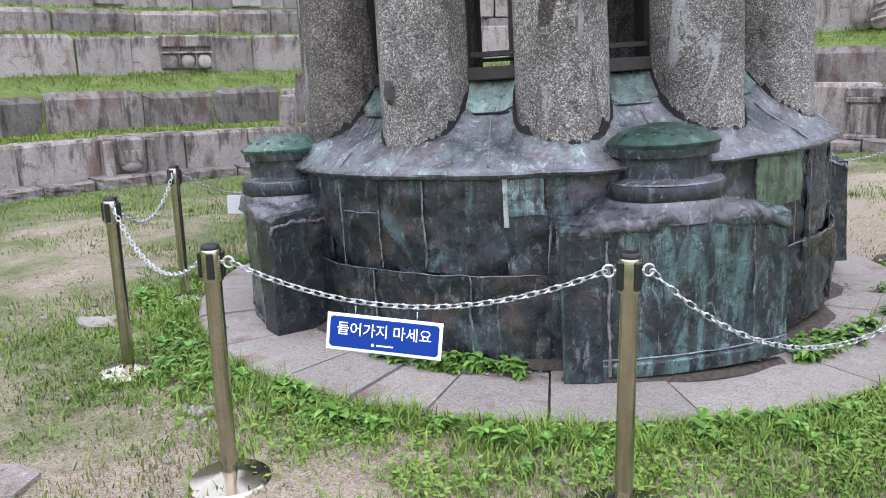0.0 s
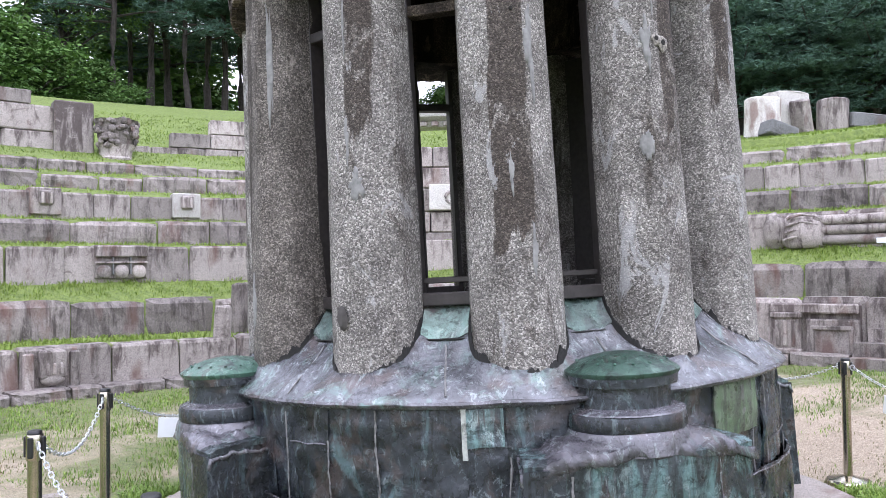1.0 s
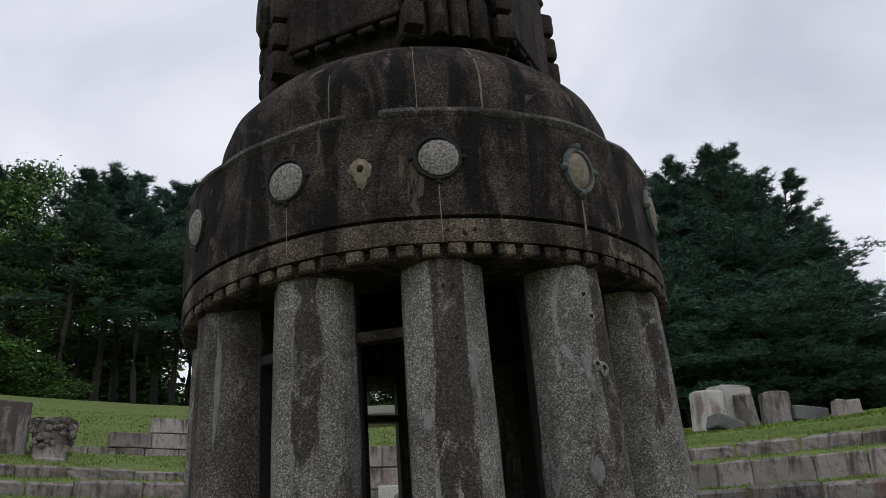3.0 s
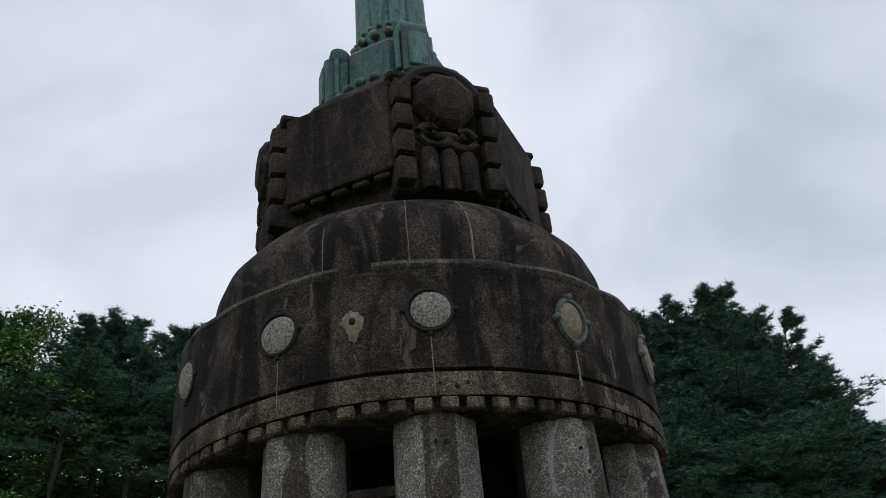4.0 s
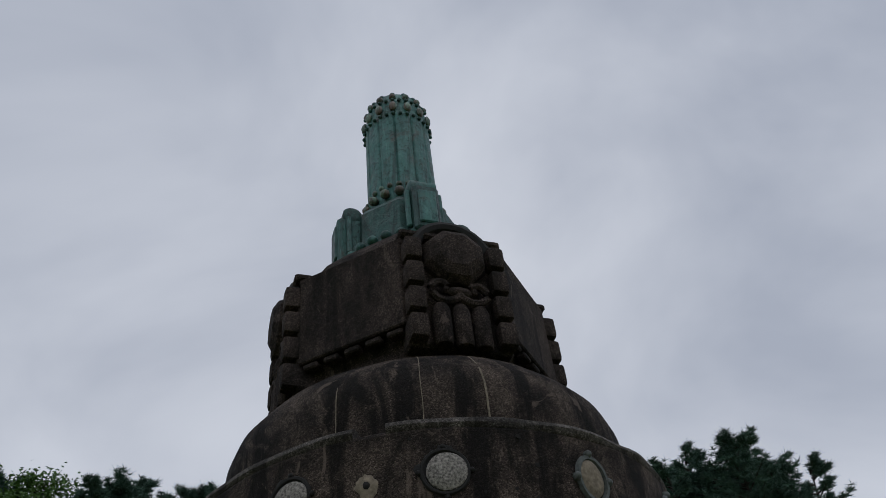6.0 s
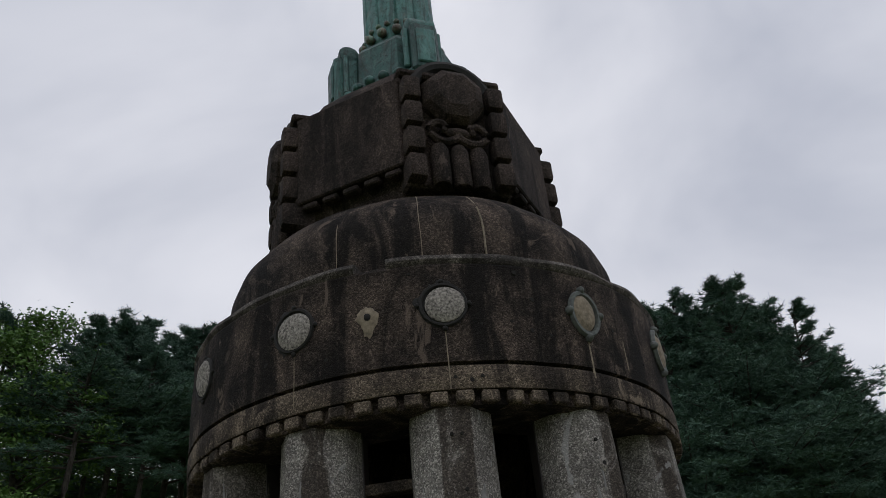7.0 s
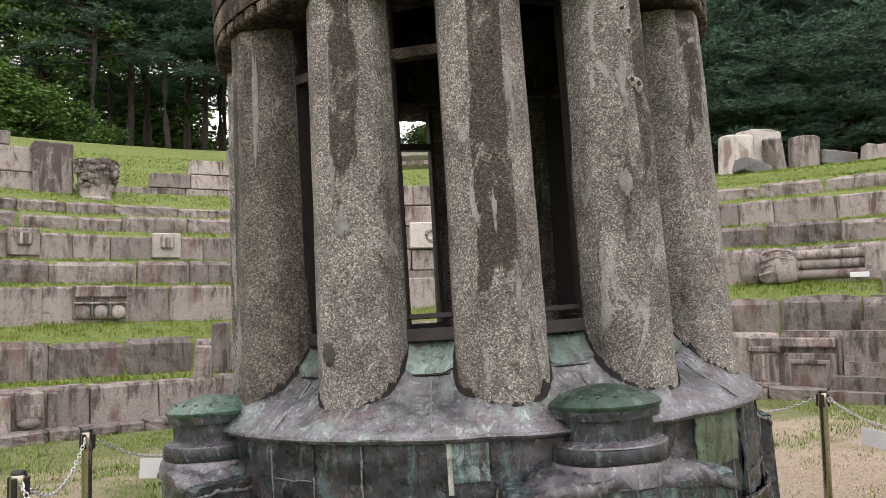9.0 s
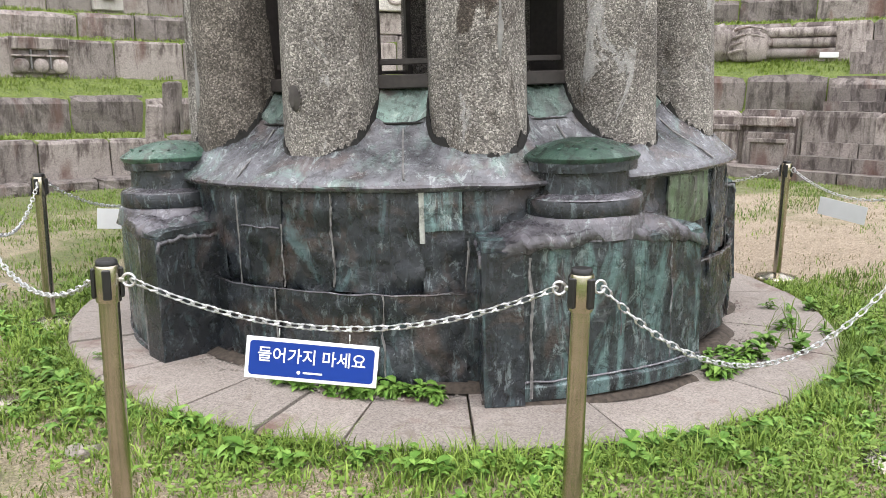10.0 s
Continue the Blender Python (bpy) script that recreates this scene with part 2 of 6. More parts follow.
M_LETTER = plain("white_lettering", (0.8, 0.82, 0.84), 0.5, amount=0.02, bump=0.0)
# the steel's brownish tint paints in the reflection of the soil
M_STEEL = plain("stainless_steel", (0.46, 0.42, 0.34), 0.2, 1.0, amount=0.12, scale=14, bump=0.02)
M_CHAIN = plain("galvanised_chain", (0.6, 0.61, 0.62), 0.35, 0.9, amount=0.25, scale=90, bump=0.1)
M_BARK = plain("pine_bark", (0.036, 0.03, 0.026), 0.9, amount=0.5, scale=9, bump=0.8)


def granite(name, a, b, stain, grain=160, lo=0.55, hi=0.7, vlo=0.8, vhi=1.15, drip=False):
    n = Nodes(name, 0.85)
    p = n.place(spread=40)
    sp = n.ramp(n.cells(p, grain), (0.0, 0.5), (0.25, 0.85), (0.6, 1.05), (1.0, 1.4))
    col = n.mix(n.noise(p, 2.0, 5), a, b)
    col = n.mix(0.7, col, sp, "MULTIPLY")
    tc = n.t.nodes.new("ShaderNodeTexCoord")
    sep = n.t.nodes.new("ShaderNodeSeparateXYZ")
    n.t.links.new(tc.outputs["Object"], sep.inputs[0])
    run = n.noise(n.place((5.0, 5.0, 1.1), spread=40), 1.2, 9, 0.72, 0.3)
    if drip:
        run = n.maths("ADD", run, n.maths("MULTIPLY", sep.outputs["Z"], 0.16))
    col = n.mix(n.ramp(run, (lo, 0.0), (hi, 0.85)), col, stain)
    crust = n.noise(p, 5, 11, 0.78, 0.8)
    col = n.mix(n.ramp(crust, (0.55, 0.0), (0.63, 0.6)), col, tuple(c * 1.4 for c in stain))
    col = n.mix(n.ramp(crust, (0.36, 0.5), (0.44, 0.0)), col, tuple(min(0.6, c * 1.2) for c in b))
    rust = n.noise(n.place((2.0, 2.0, 0.8), spread=23), 1.1, 4)
    col = n.mix(n.ramp(rust, (0.58, 0.0), (0.7, 0.75)), col, (0.125, 0.062, 0.048))
    col = n.vary(col, vlo, vhi)
    return n.done(col, n.maths("ADD", n.noise(p, 12, 6, 0.65), n.maths("MULTIPLY", n.noise(p, 70, 2), 0.3)), 0.5, 0.02)


M_SLAB = granite("pink_granite_paving", (0.225, 0.198, 0.178), (0.325, 0.29, 0.262), (0.13, 0.107, 0.088), 150, 0.63, 0.8, 0.88, 1.08)
M_TERRACE = granite("weathered_granite_block", (0.272, 0.238, 0.22), (0.395, 0.355, 0.33), (0.055, 0.039, 0.037), 110, 0.52, 0.66, 0.62, 1.2, True)
M_ROUGH = granite("rough_granite_kerb", (0.168, 0.146, 0.136), (0.30, 0.266, 0.246), (0.04, 0.031, 0.028), 90, 0.47, 0.62, 0.6, 1.2)
M_DRUM = granite("clean_white_granite", (0.42, 0.40, 0.375), (0.52, 0.50, 0.465), (0.24, 0.22, 0.2), 120, 0.6, 0.75)
M_DARKSTONE = granite("dark_fragment_stone", (0.11, 0.11, 0.115), (0.2, 0.2, 0.2), (0.06, 0.055, 0.055))


def foliage(name, a, b):
    n = Nodes(name, 0.6)
    n.b.inputs["Specular IOR Level"].default_value = 0.25
    c = n.mix(n.ramp(n.geo.outputs["Random Per Island"], (0.0, 0.0), (1.0, 1.0)), a, b)
    c = n.mix(n.ramp(n.noise(n.place(), 0.7, 3), (0.35, 0.0), (0.7, 0.6)), c, tuple(x * 0.55 for x in a))
    n.b.inputs["Transmission Weight"].default_value = 0.0
    n.b.inputs["Subsurface Weight"].default_value = 0.0
    return n.done(c)


M_GRASS = foliage("grass_blades", (0.085, 0.165, 0.022), (0.285, 0.40, 0.08))
M_DRY = foliage("dry_grass_blades", (0.20, 0.17, 0.07), (0.13, 0.16, 0.04))
M_WEED = foliage("weed_leaves", (0.075, 0.185, 0.025), (0.23, 0.40, 0.085))
M_PINE = foliage("pine_needles", (0.042, 0.09, 0.068), (0.11, 0.195, 0.14))
M_LEAF = foliage("broad_leaves", (0.058, 0.13, 0.03), (0.125, 0.22, 0.055))

_g = Nodes("soil_and_grass", 0.95)
_p = _g.place()
_soil = _g.mix(_g.noise(_p, 6, 6), (0.29, 0.22, 0.155), (0.48, 0.39, 0.29))
_soil = _g.mix(_g.ramp(_g.noise(_p, 90, 3), (0.3, 0.0), (0.75, 0.6)), _soil, (0.48, 0.42, 0.33))
_grit = _g.cells(_p, 130)
_soil = _g.mix(0.75, _soil, _g.ramp(_grit, (0.0, 0.55), (0.5, 1.0), (1.0, 1.5)), "MULTIPLY")
_soil = _g.mix(_g.ramp(_g.noise(_p, 22, 6, 0.7), (0.55, 0.0), (0.68, 0.55)), _soil, (0.11, 0.085, 0.055))
_turf = _g.mix(_g.ramp(_g.noise(_p, 60, 6, 0.75), (0.35, 0.0), (0.65, 1.0)), (0.045, 0.075, 0.018), (0.19, 0.24, 0.07))
_turf = _g.mix(_g.ramp(_g.noise(_p, 9, 5, 0.7), (0.5, 0.0), (0.62, 0.6)), _turf, (0.21, 0.17, 0.10))
_patch = _g.noise(_p, 0.75, 7, 0.62, 0.5)
_dist = _g.t.nodes.new("ShaderNodeVectorMath")
_dist.operation = "DISTANCE"
_g.t.links.new(_g.geo.outputs["Position"], _dist.inputs[0])
_dist.inputs[1].default_value = (1.02, 3.13, 0)
_rim = _g.maths("DIVIDE", _dist.outputs["Value"], 20.0)
_rim = _g.ramp(_rim, (0.0, 0.4), (0.132, 0.14), (0.15, 0.03), (0.19, 0.0), (0.28, 0.06), (0.36, 0.3), (0.385, 0.5), (0.42, 0.6))
_lawn = _g.mix(_g.ramp(_g.noise(_p, 9, 9, 0.8), (0.34, 0.0), (0.66, 1.0)), (0.065, 0.12, 0.016), (0.19, 0.27, 0.045))
_turf = _g.mix(_g.ramp(_g.maths("DIVIDE", _dist.outputs["Value"], 20.0), (0.39, 0.0), (0.42, 1.0)), _turf, _lawn)
_xyz = _g.t.nodes.new("ShaderNodeSeparateXYZ")
_g.t.links.new(_g.geo.outputs["Position"], _xyz.inputs[0])
_west = _g.ramp(_g.maths("MULTIPLY", _xyz.outputs["X"], -0.2), (0.0, 0.0), (0.4, 0.13))
_fac = _g.ramp(_g.maths("ADD", _g.maths("ADD", _patch, _rim), _west), (0.56, 0.0), (0.74, 0.9))
_ground_colour = _g.mix(_fac, _soil, _turf)
M_GROUND = _g.done(_ground_colour, _g.maths("ADD", _g.maths("ADD", _g.noise(_p, 18, 6, 0.7), _g.noise(_p, 3, 3)), _g.maths("MULTIPLY", _g.noise(_p, 110, 3), 0.25)), 1.0, 0.05)


# ---------------------------------------------------------------- mesh helpers
def part(name, bm, material, parent=None, label="", smooth=False, at=None):
    """Links a bmesh as ONE mesh object under a thing or under a part."""
    me = bpy.data.meshes.new(name)
    if smooth:
        for e in bm.edges:
            if len(e.link_faces) == 2 and e.calc_face_angle(0) > 0.75:
                e.smooth = False
    bm.to_mesh(me)
    bm.free()
    if smooth:
        me.polygons.foreach_set("use_smooth", [True] * len(me.polygons))
    for m in material if isinstance(material, (list, tuple)) else (material,):
        me.materials.append(m)
    ob = new(name, me)
    if parent is not None:
        ob.parent = parent
    if at is not None:
        ob.matrix_basis = at
    return tagged(ob, label)


def again(ob, m, parent=None):
    """Another object on the same mesh."""
    o = new(ob.name.split(".")[0], ob.data)
    o.parent = parent if parent is not None else ob.parent
    o.matrix_basis = m
    for key in ("label",):
        if key in ob.keys():
            o[key] = ob[key]
    return o


def thing(name, m, label, category, group="", kind=""):
    e = new(name)
    e.empty_display_size = 0.1
    e.matrix_basis = m
    return tagged(e, label, category, group, kind)


def raw(name, verts, faces, material, parent=None, smooth=False):
    me = bpy.data.meshes.new(name)
    me.from_pydata(verts, [], faces)
    me.validate()
    if smooth:
        me.polygons.foreach_set("use_smooth", [True] * len(me.polygons))
    for m in material if isinstance(material, (list, tuple)) else (material,):
        me.materials.append(m)
    ob = new(name, me)
    if parent is not None:
        ob.parent = parent
    return ob


def box(bm, sx, sy, sz, m=Matrix(), bevel=0.0, segs=1):
    """A box of that size round m's origin, with bevelled edges."""
    made = bmesh.ops.create_cube(bm, size=1.0, matrix=m @ Matrix.Diagonal((sx, sy, sz, 1)))
    if bevel:
        edges = {e for v in made["verts"] for e in v.link_edges}
        bmesh.ops.bevel(bm, geom=list(edges), offset=bevel, segments=segs, affect="EDGES", profile=0.6)
    return bm


def revolve(bm, prof, segs=48, a0=0.0, a1=360.0, rough=0.0, seed=0.0, closed=False):
    """Turns a profile of (radius, height) round the axis; angles from -y towards +x."""
    full = abs(a1 - a0) >= 359.9
    n = segs if full else segs + 1
    rings = []
    for i in range(n):
        a = radians(a0 + (a1 - a0) * i / segs)
        ring = []
        for r, z in prof:
            d = rough * noise.noise((r * math.sin(a) * 3 + seed, r * math.cos(a) * 3, z * 3)) if rough else 0
            ring.append(bm.verts.new(((r + d) * math.sin(a), -(r + d) * math.cos(a), z + d * 0.5)))
        rings.append(ring)
    m = len(prof)
    for i in range(segs):
        a, b = rings[i], rings[(i + 1) % n]
        for j in range(m if closed else m - 1):
            k = (j + 1) % m
            if prof[j][0] < 1e-6 and prof[k][0] < 1e-6:
                continue
            bm.faces.new((a[j], b[j], b[k], a[k]))
    if closed and not full:
        bm.faces.new(rings[0])
        bm.faces.new(list(reversed(rings[-1])))
    bmesh.ops.remove_doubles(bm, verts=bm.verts, dist=1e-5)
    bmesh.ops.recalc_face_normals(bm, faces=bm.faces)
    return bm


def polar(r, th, z=0.0):
    """A pose at that angle on the circle, its -y axis facing outwards."""
    a = radians(th)
    return Matrix.Translation((r * math.sin(a), -r * math.cos(a), z)) @ Matrix.Rotation(a, 4, "Z")


def ball(bm, m, u=10, v=7):
    bmesh.ops.create_uvsphere(bm, u_segments=u, v_segments=v, radius=1.0, matrix=m)
    return bm


def rod(bm, pts, radius, sides=6, closed=False):
    """A tube along points."""
    pts = [Vector(p) for p in pts]
    n = len(pts)
    rings = []
    for i, p in enumerate(pts):
        d = (pts[(i + 1) % n] - pts[i - 1]) if closed else (pts[min(i + 1, n - 1)] - pts[max(i - 1, 0)])
        d.normalize()
        u = d.cross(Vector((0, 0, 1)))
        if u.length < 1e-3:
            u = d.cross(Vector((1, 0, 0)))
        u.normalize()
        w = d.cross(u)
        r = radius[i] if isinstance(radius, (list, tuple)) else radius
        rings.append([bm.verts.new(p + r * (math.cos(2 * math.pi * k / sides) * u + math.sin(2 * math.pi * k / sides) * w)) for k in range(sides)])
    for i in range(n if closed else n - 1):
        a, b = rings[i], rings[(i + 1) % n]
        for k in range(sides):
            bm.faces.new((a[k], a[(k + 1) % sides], b[(k + 1) % sides], b[k]))
    if not closed:
        bm.faces.new(list(reversed(rings[0])))
        bm.faces.new(rings[-1])
    bmesh.ops.recalc_face_normals(bm, faces=bm.faces)
    return bm


def ragged(rad, seed, drop=0.0, lift_=0.004, n=26):
    """A thin irregular patch, longer downwards."""
    bm = bmesh.new()
    mid = bm.verts.new((0, 0, lift_))
    inner, outer = [], []
    for i in range(n):
        a = 2 * math.pi * i / n
        k = rad * (1 + 0.35 * noise.noise((math.cos(a) * 1.5 + seed, math.sin(a) * 1.5, seed)) + 0.25 * noise.noise((math.cos(a) * 5, math.sin(a) * 5 + seed, 2)))
        x, y = k * math.cos(a), k * math.sin(a) * (1 + drop * (math.sin(a) < 0))
        inner.append(bm.verts.new((x * 0.85, y * 0.85, lift_ * 0.9)))
        outer.append(bm.verts.new((x, y, -0.006)))
    for i in range(n):
        j = (i + 1) % n
        bm.faces.new((mid, inner[i], inner[j]))
        bm.faces.new((inner[i], outer[i], outer[j], inner[j]))
    return bm


# ---------------------------------------------------------------- the ground and its terraces
CX, CY = 1.02, 3.13
# each tier: radius of its face, height of its foot and of its top, length of a block, rough or dressed
TIERS = [(7.85, -0.05, 0.68, 1.2, 0), (9.0, 0.70, 1.26, 1.2, 1), (9.85, 1.56, 2.15, 1.1, 0), (10.6, 2.22, 2.61, 1.15, 1),
         (11.4, 2.70, 3.16, 0.85, 0), (12.2, 3.32, 3.60, 1.05, 1), (13.0, 3.75, 3.95, 1.0, 1)]


def swell(x, a, b):
    k = min(1, max(0, (x - a) / (b - a)))
    return k * k * (3 - 2 * k)


def lift(x, k):
    """The terraces climb towards the east."""
    return swell(x, -4.0, 5.0) * 0.42


def ground_z(x, y):
    dx, dy = x - CX, y - CY
    r = math.hypot(dx, dy)
    if r < 7.0 or dy < -2.5 and r < 60:
        return 0.26 * swell(x, 1.6, 6.0) * swell(r, 2.5, 4.0)
    if r < TIERS[0][0] + 0.1:
        return 0.26 * swell(x, 1.6, 6.0)
    for k, (rr, z0, z1, _, _) in enumerate(TIERS):
        nxt = TIERS[k + 1] if k + 1 < len(TIERS) else (22.0, 7.0 - 1.6 * swell(x, -4.0, 5.0))
        if r < nxt[0] + 0.1:
            f = min(1, max(0, (r - rr - 0.1) / (nxt[0] - rr - 0.1)))
            lo, hi = z1 - 0.03 + lift(x, k), nxt[1] + lift(x, k + 1)
            return lo + (hi - lo) * f
    return 7.0 - 1.18 * swell(x, -4.0, 5.0) + min(4, (r - 22) * 0.03)


radii = [0.0] + [0.3 + 0.2 * i for i in range(37)]
for rr, *_ in TIERS:
    radii += [rr + 0.09, rr + 0.11, rr + 0.35, rr + 0.6]
radii += [14.5, 15.5, 16.5, 18, 20, 22, 24, 27, 32, 40, 60, 100, 200, 500, 1500]
radii = sorted(set(round(r, 3) for r in radii))
SEG = 240
verts, faces = [], []
for r in radii:
    for i in range(SEG):
        a = 2 * math.pi * i / SEG
        x, y = CX + r * math.sin(a), CY - r * math.cos(a)
        b = 0.025 * noise.noise((x * 1.3, y * 1.3, 0)) + 0.012 * noise.noise((x * 4, y * 4, 3))
        if r < 2.6:
            b = -0.02
        verts.append((x, y, ground_z(x, y) + b))
for j in range(len(radii) - 1):
    for i in range(SEG):
        k = (i + 1) % SEG
        faces.append((j * SEG + i, j * SEG + k, (j + 1) * SEG + k, (j + 1) * SEG + i))
ground = tagged(raw("ground", verts, faces, M_GROUND, smooth=True), "bare sandy soil with patches of grass, stepped into terraces", "ground", kind="structure")


def stone_piece(name, seed, rough, material):
    """One unit block, its edges worn; x along, y deep, z up, each from -0.5 to 0.5."""
    rnd = random.Random(seed)
    bm = bmesh.new()
    box(bm, 1, 1, 1, bevel=0.05 + 0.05 * rough)
    if rough == 1.0:
        # rock-faced: the front bulges unevenly under a flatter top edge
        bm.clear()
        nx, nz, g = 9, 6, {}
        for i in range(nx):
            for j in range(nz):
                x, z = i / (nx - 1) - 0.5, (-0.5, -0.28, -0.04, 0.18, 0.36, 0.5)[j]
                edge = max(abs(x) * 2, abs(z) * 2 if z < 0.3 else 0.55)
                y = -0.5 + 0.14 * edge ** 9 - 0.02 + 0.09 * noise.noise((x * 3.2 + seed * 5, z * 2.0, seed)) + 0.06 * noise.noise((x * 8, z * 5, seed * 2.3))
                y = -0.34 + 0.05 * rnd.uniform(-1, 1) if j == nz - 1 else y
                z += (0.05 * noise.noise((x * 3, 0.3, seed)) - 0.035 * (abs(x) * 2) ** 6) * (j == nz - 1)
                g[i, j] = bm.verts.new((x + 0.006 * rnd.uniform(-1, 1), y, z))
        back = [(bm.verts.new((i / (nx - 1) - 0.5, 0.5, -0.5)), bm.verts.new((i / (nx - 1) - 0.5, 0.5, 0.5 + 0.03 * noise.noise((i, 2.5, seed))))) for i in range(nx)]
        for i in range(nx - 1):
            for j in range(nz - 1):
                bm.faces.new((g[i, j], g[i + 1, j], g[i + 1, j + 1], g[i, j + 1]))
            bm.faces.new((g[i, nz - 1], g[i + 1, nz - 1], back[i + 1][1], back[i][1]))
            bm.faces.new((back[i][0], back[i][1], back[i + 1][1], back[i + 1][0]))
        for i, flip in ((0, 1), (nx - 1, -1)):
            ring = [g[i, j] for j in range(nz)] + [back[i][1], back[i][0]]
            bm.faces.new(ring[::flip])
        for v in bm.verts:
            v.co.y *= -1
        bmesh.ops.recalc_face_normals(bm, faces=bm.faces)
    else:
        for v in bm.verts:
            v.co += Vector([rnd.uniform(-1, 1) * (0.012 + 0.035 * rough) for _ in range(3)])
    me = bpy.data.meshes.new(name)
    bm.to_mesh(me)
    bm.free()
    me.materials.append(material)
    if rough:
        me.polygons.foreach_set("use_smooth", [False] * len(me.polygons))
    return me


DRESSED = [stone_piece("block", i, 0.15, M_TERRACE) for i in range(6)]
ROUGHED = [stone_piece("block", 20 + i, 1.0, M_ROUGH) for i in range(7)]
rnd = random.Random(5)
walls = []
for k, (rr, z0, z1, length, rough) in enumerate(TIERS):
    wall = thing("terrace_wall_%d" % (k + 1), pose(CX, CY, 0), ("low kerb of rough weathered granite boulders on a grass terrace" if rough else
                 "retaining wall of dressed stained granite blocks on a grass terrace"), "terrace wall", kind="structure")
    walls.append(wall)
    th = 92.0
    while th < 268:
        w = length * rnd.uniform(0.72, 1.3)
        dth = math.degrees(w / rr)
        mid = th + dth / 2
        x = CX + rr * math.sin(radians(mid))
        up = lift(x, k) + (0.1 * swell(x, 1, 6) if k == 0 else 0)
        low = z0 + lift(x, k) - 0.15 if k else 0.1 * swell(x, 1, 6)
        h = z1 + up - low + (rnd.uniform(-0.04, 0.04) if rough else rnd.uniform(-0.015, 0.015))
        if k == 6 and x > 2 or k == 0 and 135.5 < mid < 138.5:
            th += dth
            continue
        o = new("block", rnd.choice(ROUGHED if rough else DRESSED))
        o.parent = wall
        depth = 0.42
        o.matrix_basis = polar(rr + depth / 2 + rnd.uniform(-0.03, 0.03) * (1 + 0.6 * rough), mid, low + h / 2) @ \
            Matrix.Rotation(radians(rnd.uniform(-1.5, 1.5) * rough), 4, "Z") @ Matrix.Diagonal((w - (0.02 if rough else 0.013), depth, h, 1))
        th += dth
# a course of flat footing stones under the lowest wall
foot = thing("footing", pose(CX, CY, 0), "uneven flat footing stones along the foot of the wall", "footing stones", kind="structure")
th = 97.0
while th < 262:
    w = rnd.uniform(0.4, 1.1)
    dth = math.degrees(w / 7.6)
    x = CX + 7.6 * math.sin(radians(th))
    o = new("stone", rnd.choice(ROUGHED))
    o.parent = foot
    o.matrix_basis = polar(7.72, th + dth / 2, 0.05 + 0.26 * swell(x, 1.6, 6)) @ Matrix.Rotation(radians(rnd.uniform(-4, 4)), 4, "Z") @ Matrix.Diagonal((w - 0.03, 0.4, 0.2 + rnd.uniform(-.04, .06), 1))
    th += dth

# ---------------------------------------------------------------- round granite paving under the monument
paving = thing("paving_ring", pose(CX, CY, 0), "round paving of pinkish granite slabs with grass in the joints", "paving", kind="structure")
JOINTS = [-160, -135, -112, -92, -75, -60, -45, -29.5, -18.8, -9.5, 3.4, 19, 42, 61.3, 72.2, 84, 97.5, 118, 140, 165, 182, 200]
for i in range(len(JOINTS) - 1):
    a0, a1 = JOINTS[i] + 0.16, JOINTS[i + 1] - 0.16
    bm = bmesh.new()
    dz = rnd.uniform(-0.008, 0.008)
    revolve(bm, [(1.5, -0.06), (2.462 + rnd.uniform(-0.02, 0.015), -0.08), (2.468, 0.012 + dz), (2.45, 0.028 + dz), (1.5, 0.03 + dz)], max(4, int((a1 - a0) / 3)), a0, a1, 0.01, i, closed=True)
    part("slab", bm, M_SLAB, paving)

# ---------------------------------------------------------------- the monument
spire = thing("monument", pose(CX + 0.015, CY, 0.0, 0, -2.35, 0), "salvaged building spire with granite columns, copper base and green copper finial", "monument")
COLS = [7 + 30 * k for k in range(12)]
PIERS = [22 + 90 * k for k in range(4)]
TURRETS = [21.7, 116, 204, -60.2]


def skirt_z(r):
    pts = [(1.30, 1.47), (1.36, 1.43), (1.45, 1.31), (1.55, 1.20), (1.66, 1.13), (1.76, 1.07), (1.82, 1.02)]
    for (r0, z0), (r1, z1) in zip(pts, pts[1:]):
        if r <= r1:
            return z0 + (z1 - z0) * (r - r0) / (r1 - r0)
    return 1.0


# copper drum: a core and hammered sheets laid over it
bm = bmesh.new()
revolve(bm, [(1.70, 0.03), (1.735, 0.04), (1.745, 0.5), (1.755, 0.99), (1.60, 0.995)], 72, rough=0.02)
drum = part("drum", bm, M_COPPER, spire, "dark patinated copper drum of riveted sheets", True)
rnd = random.Random(11)


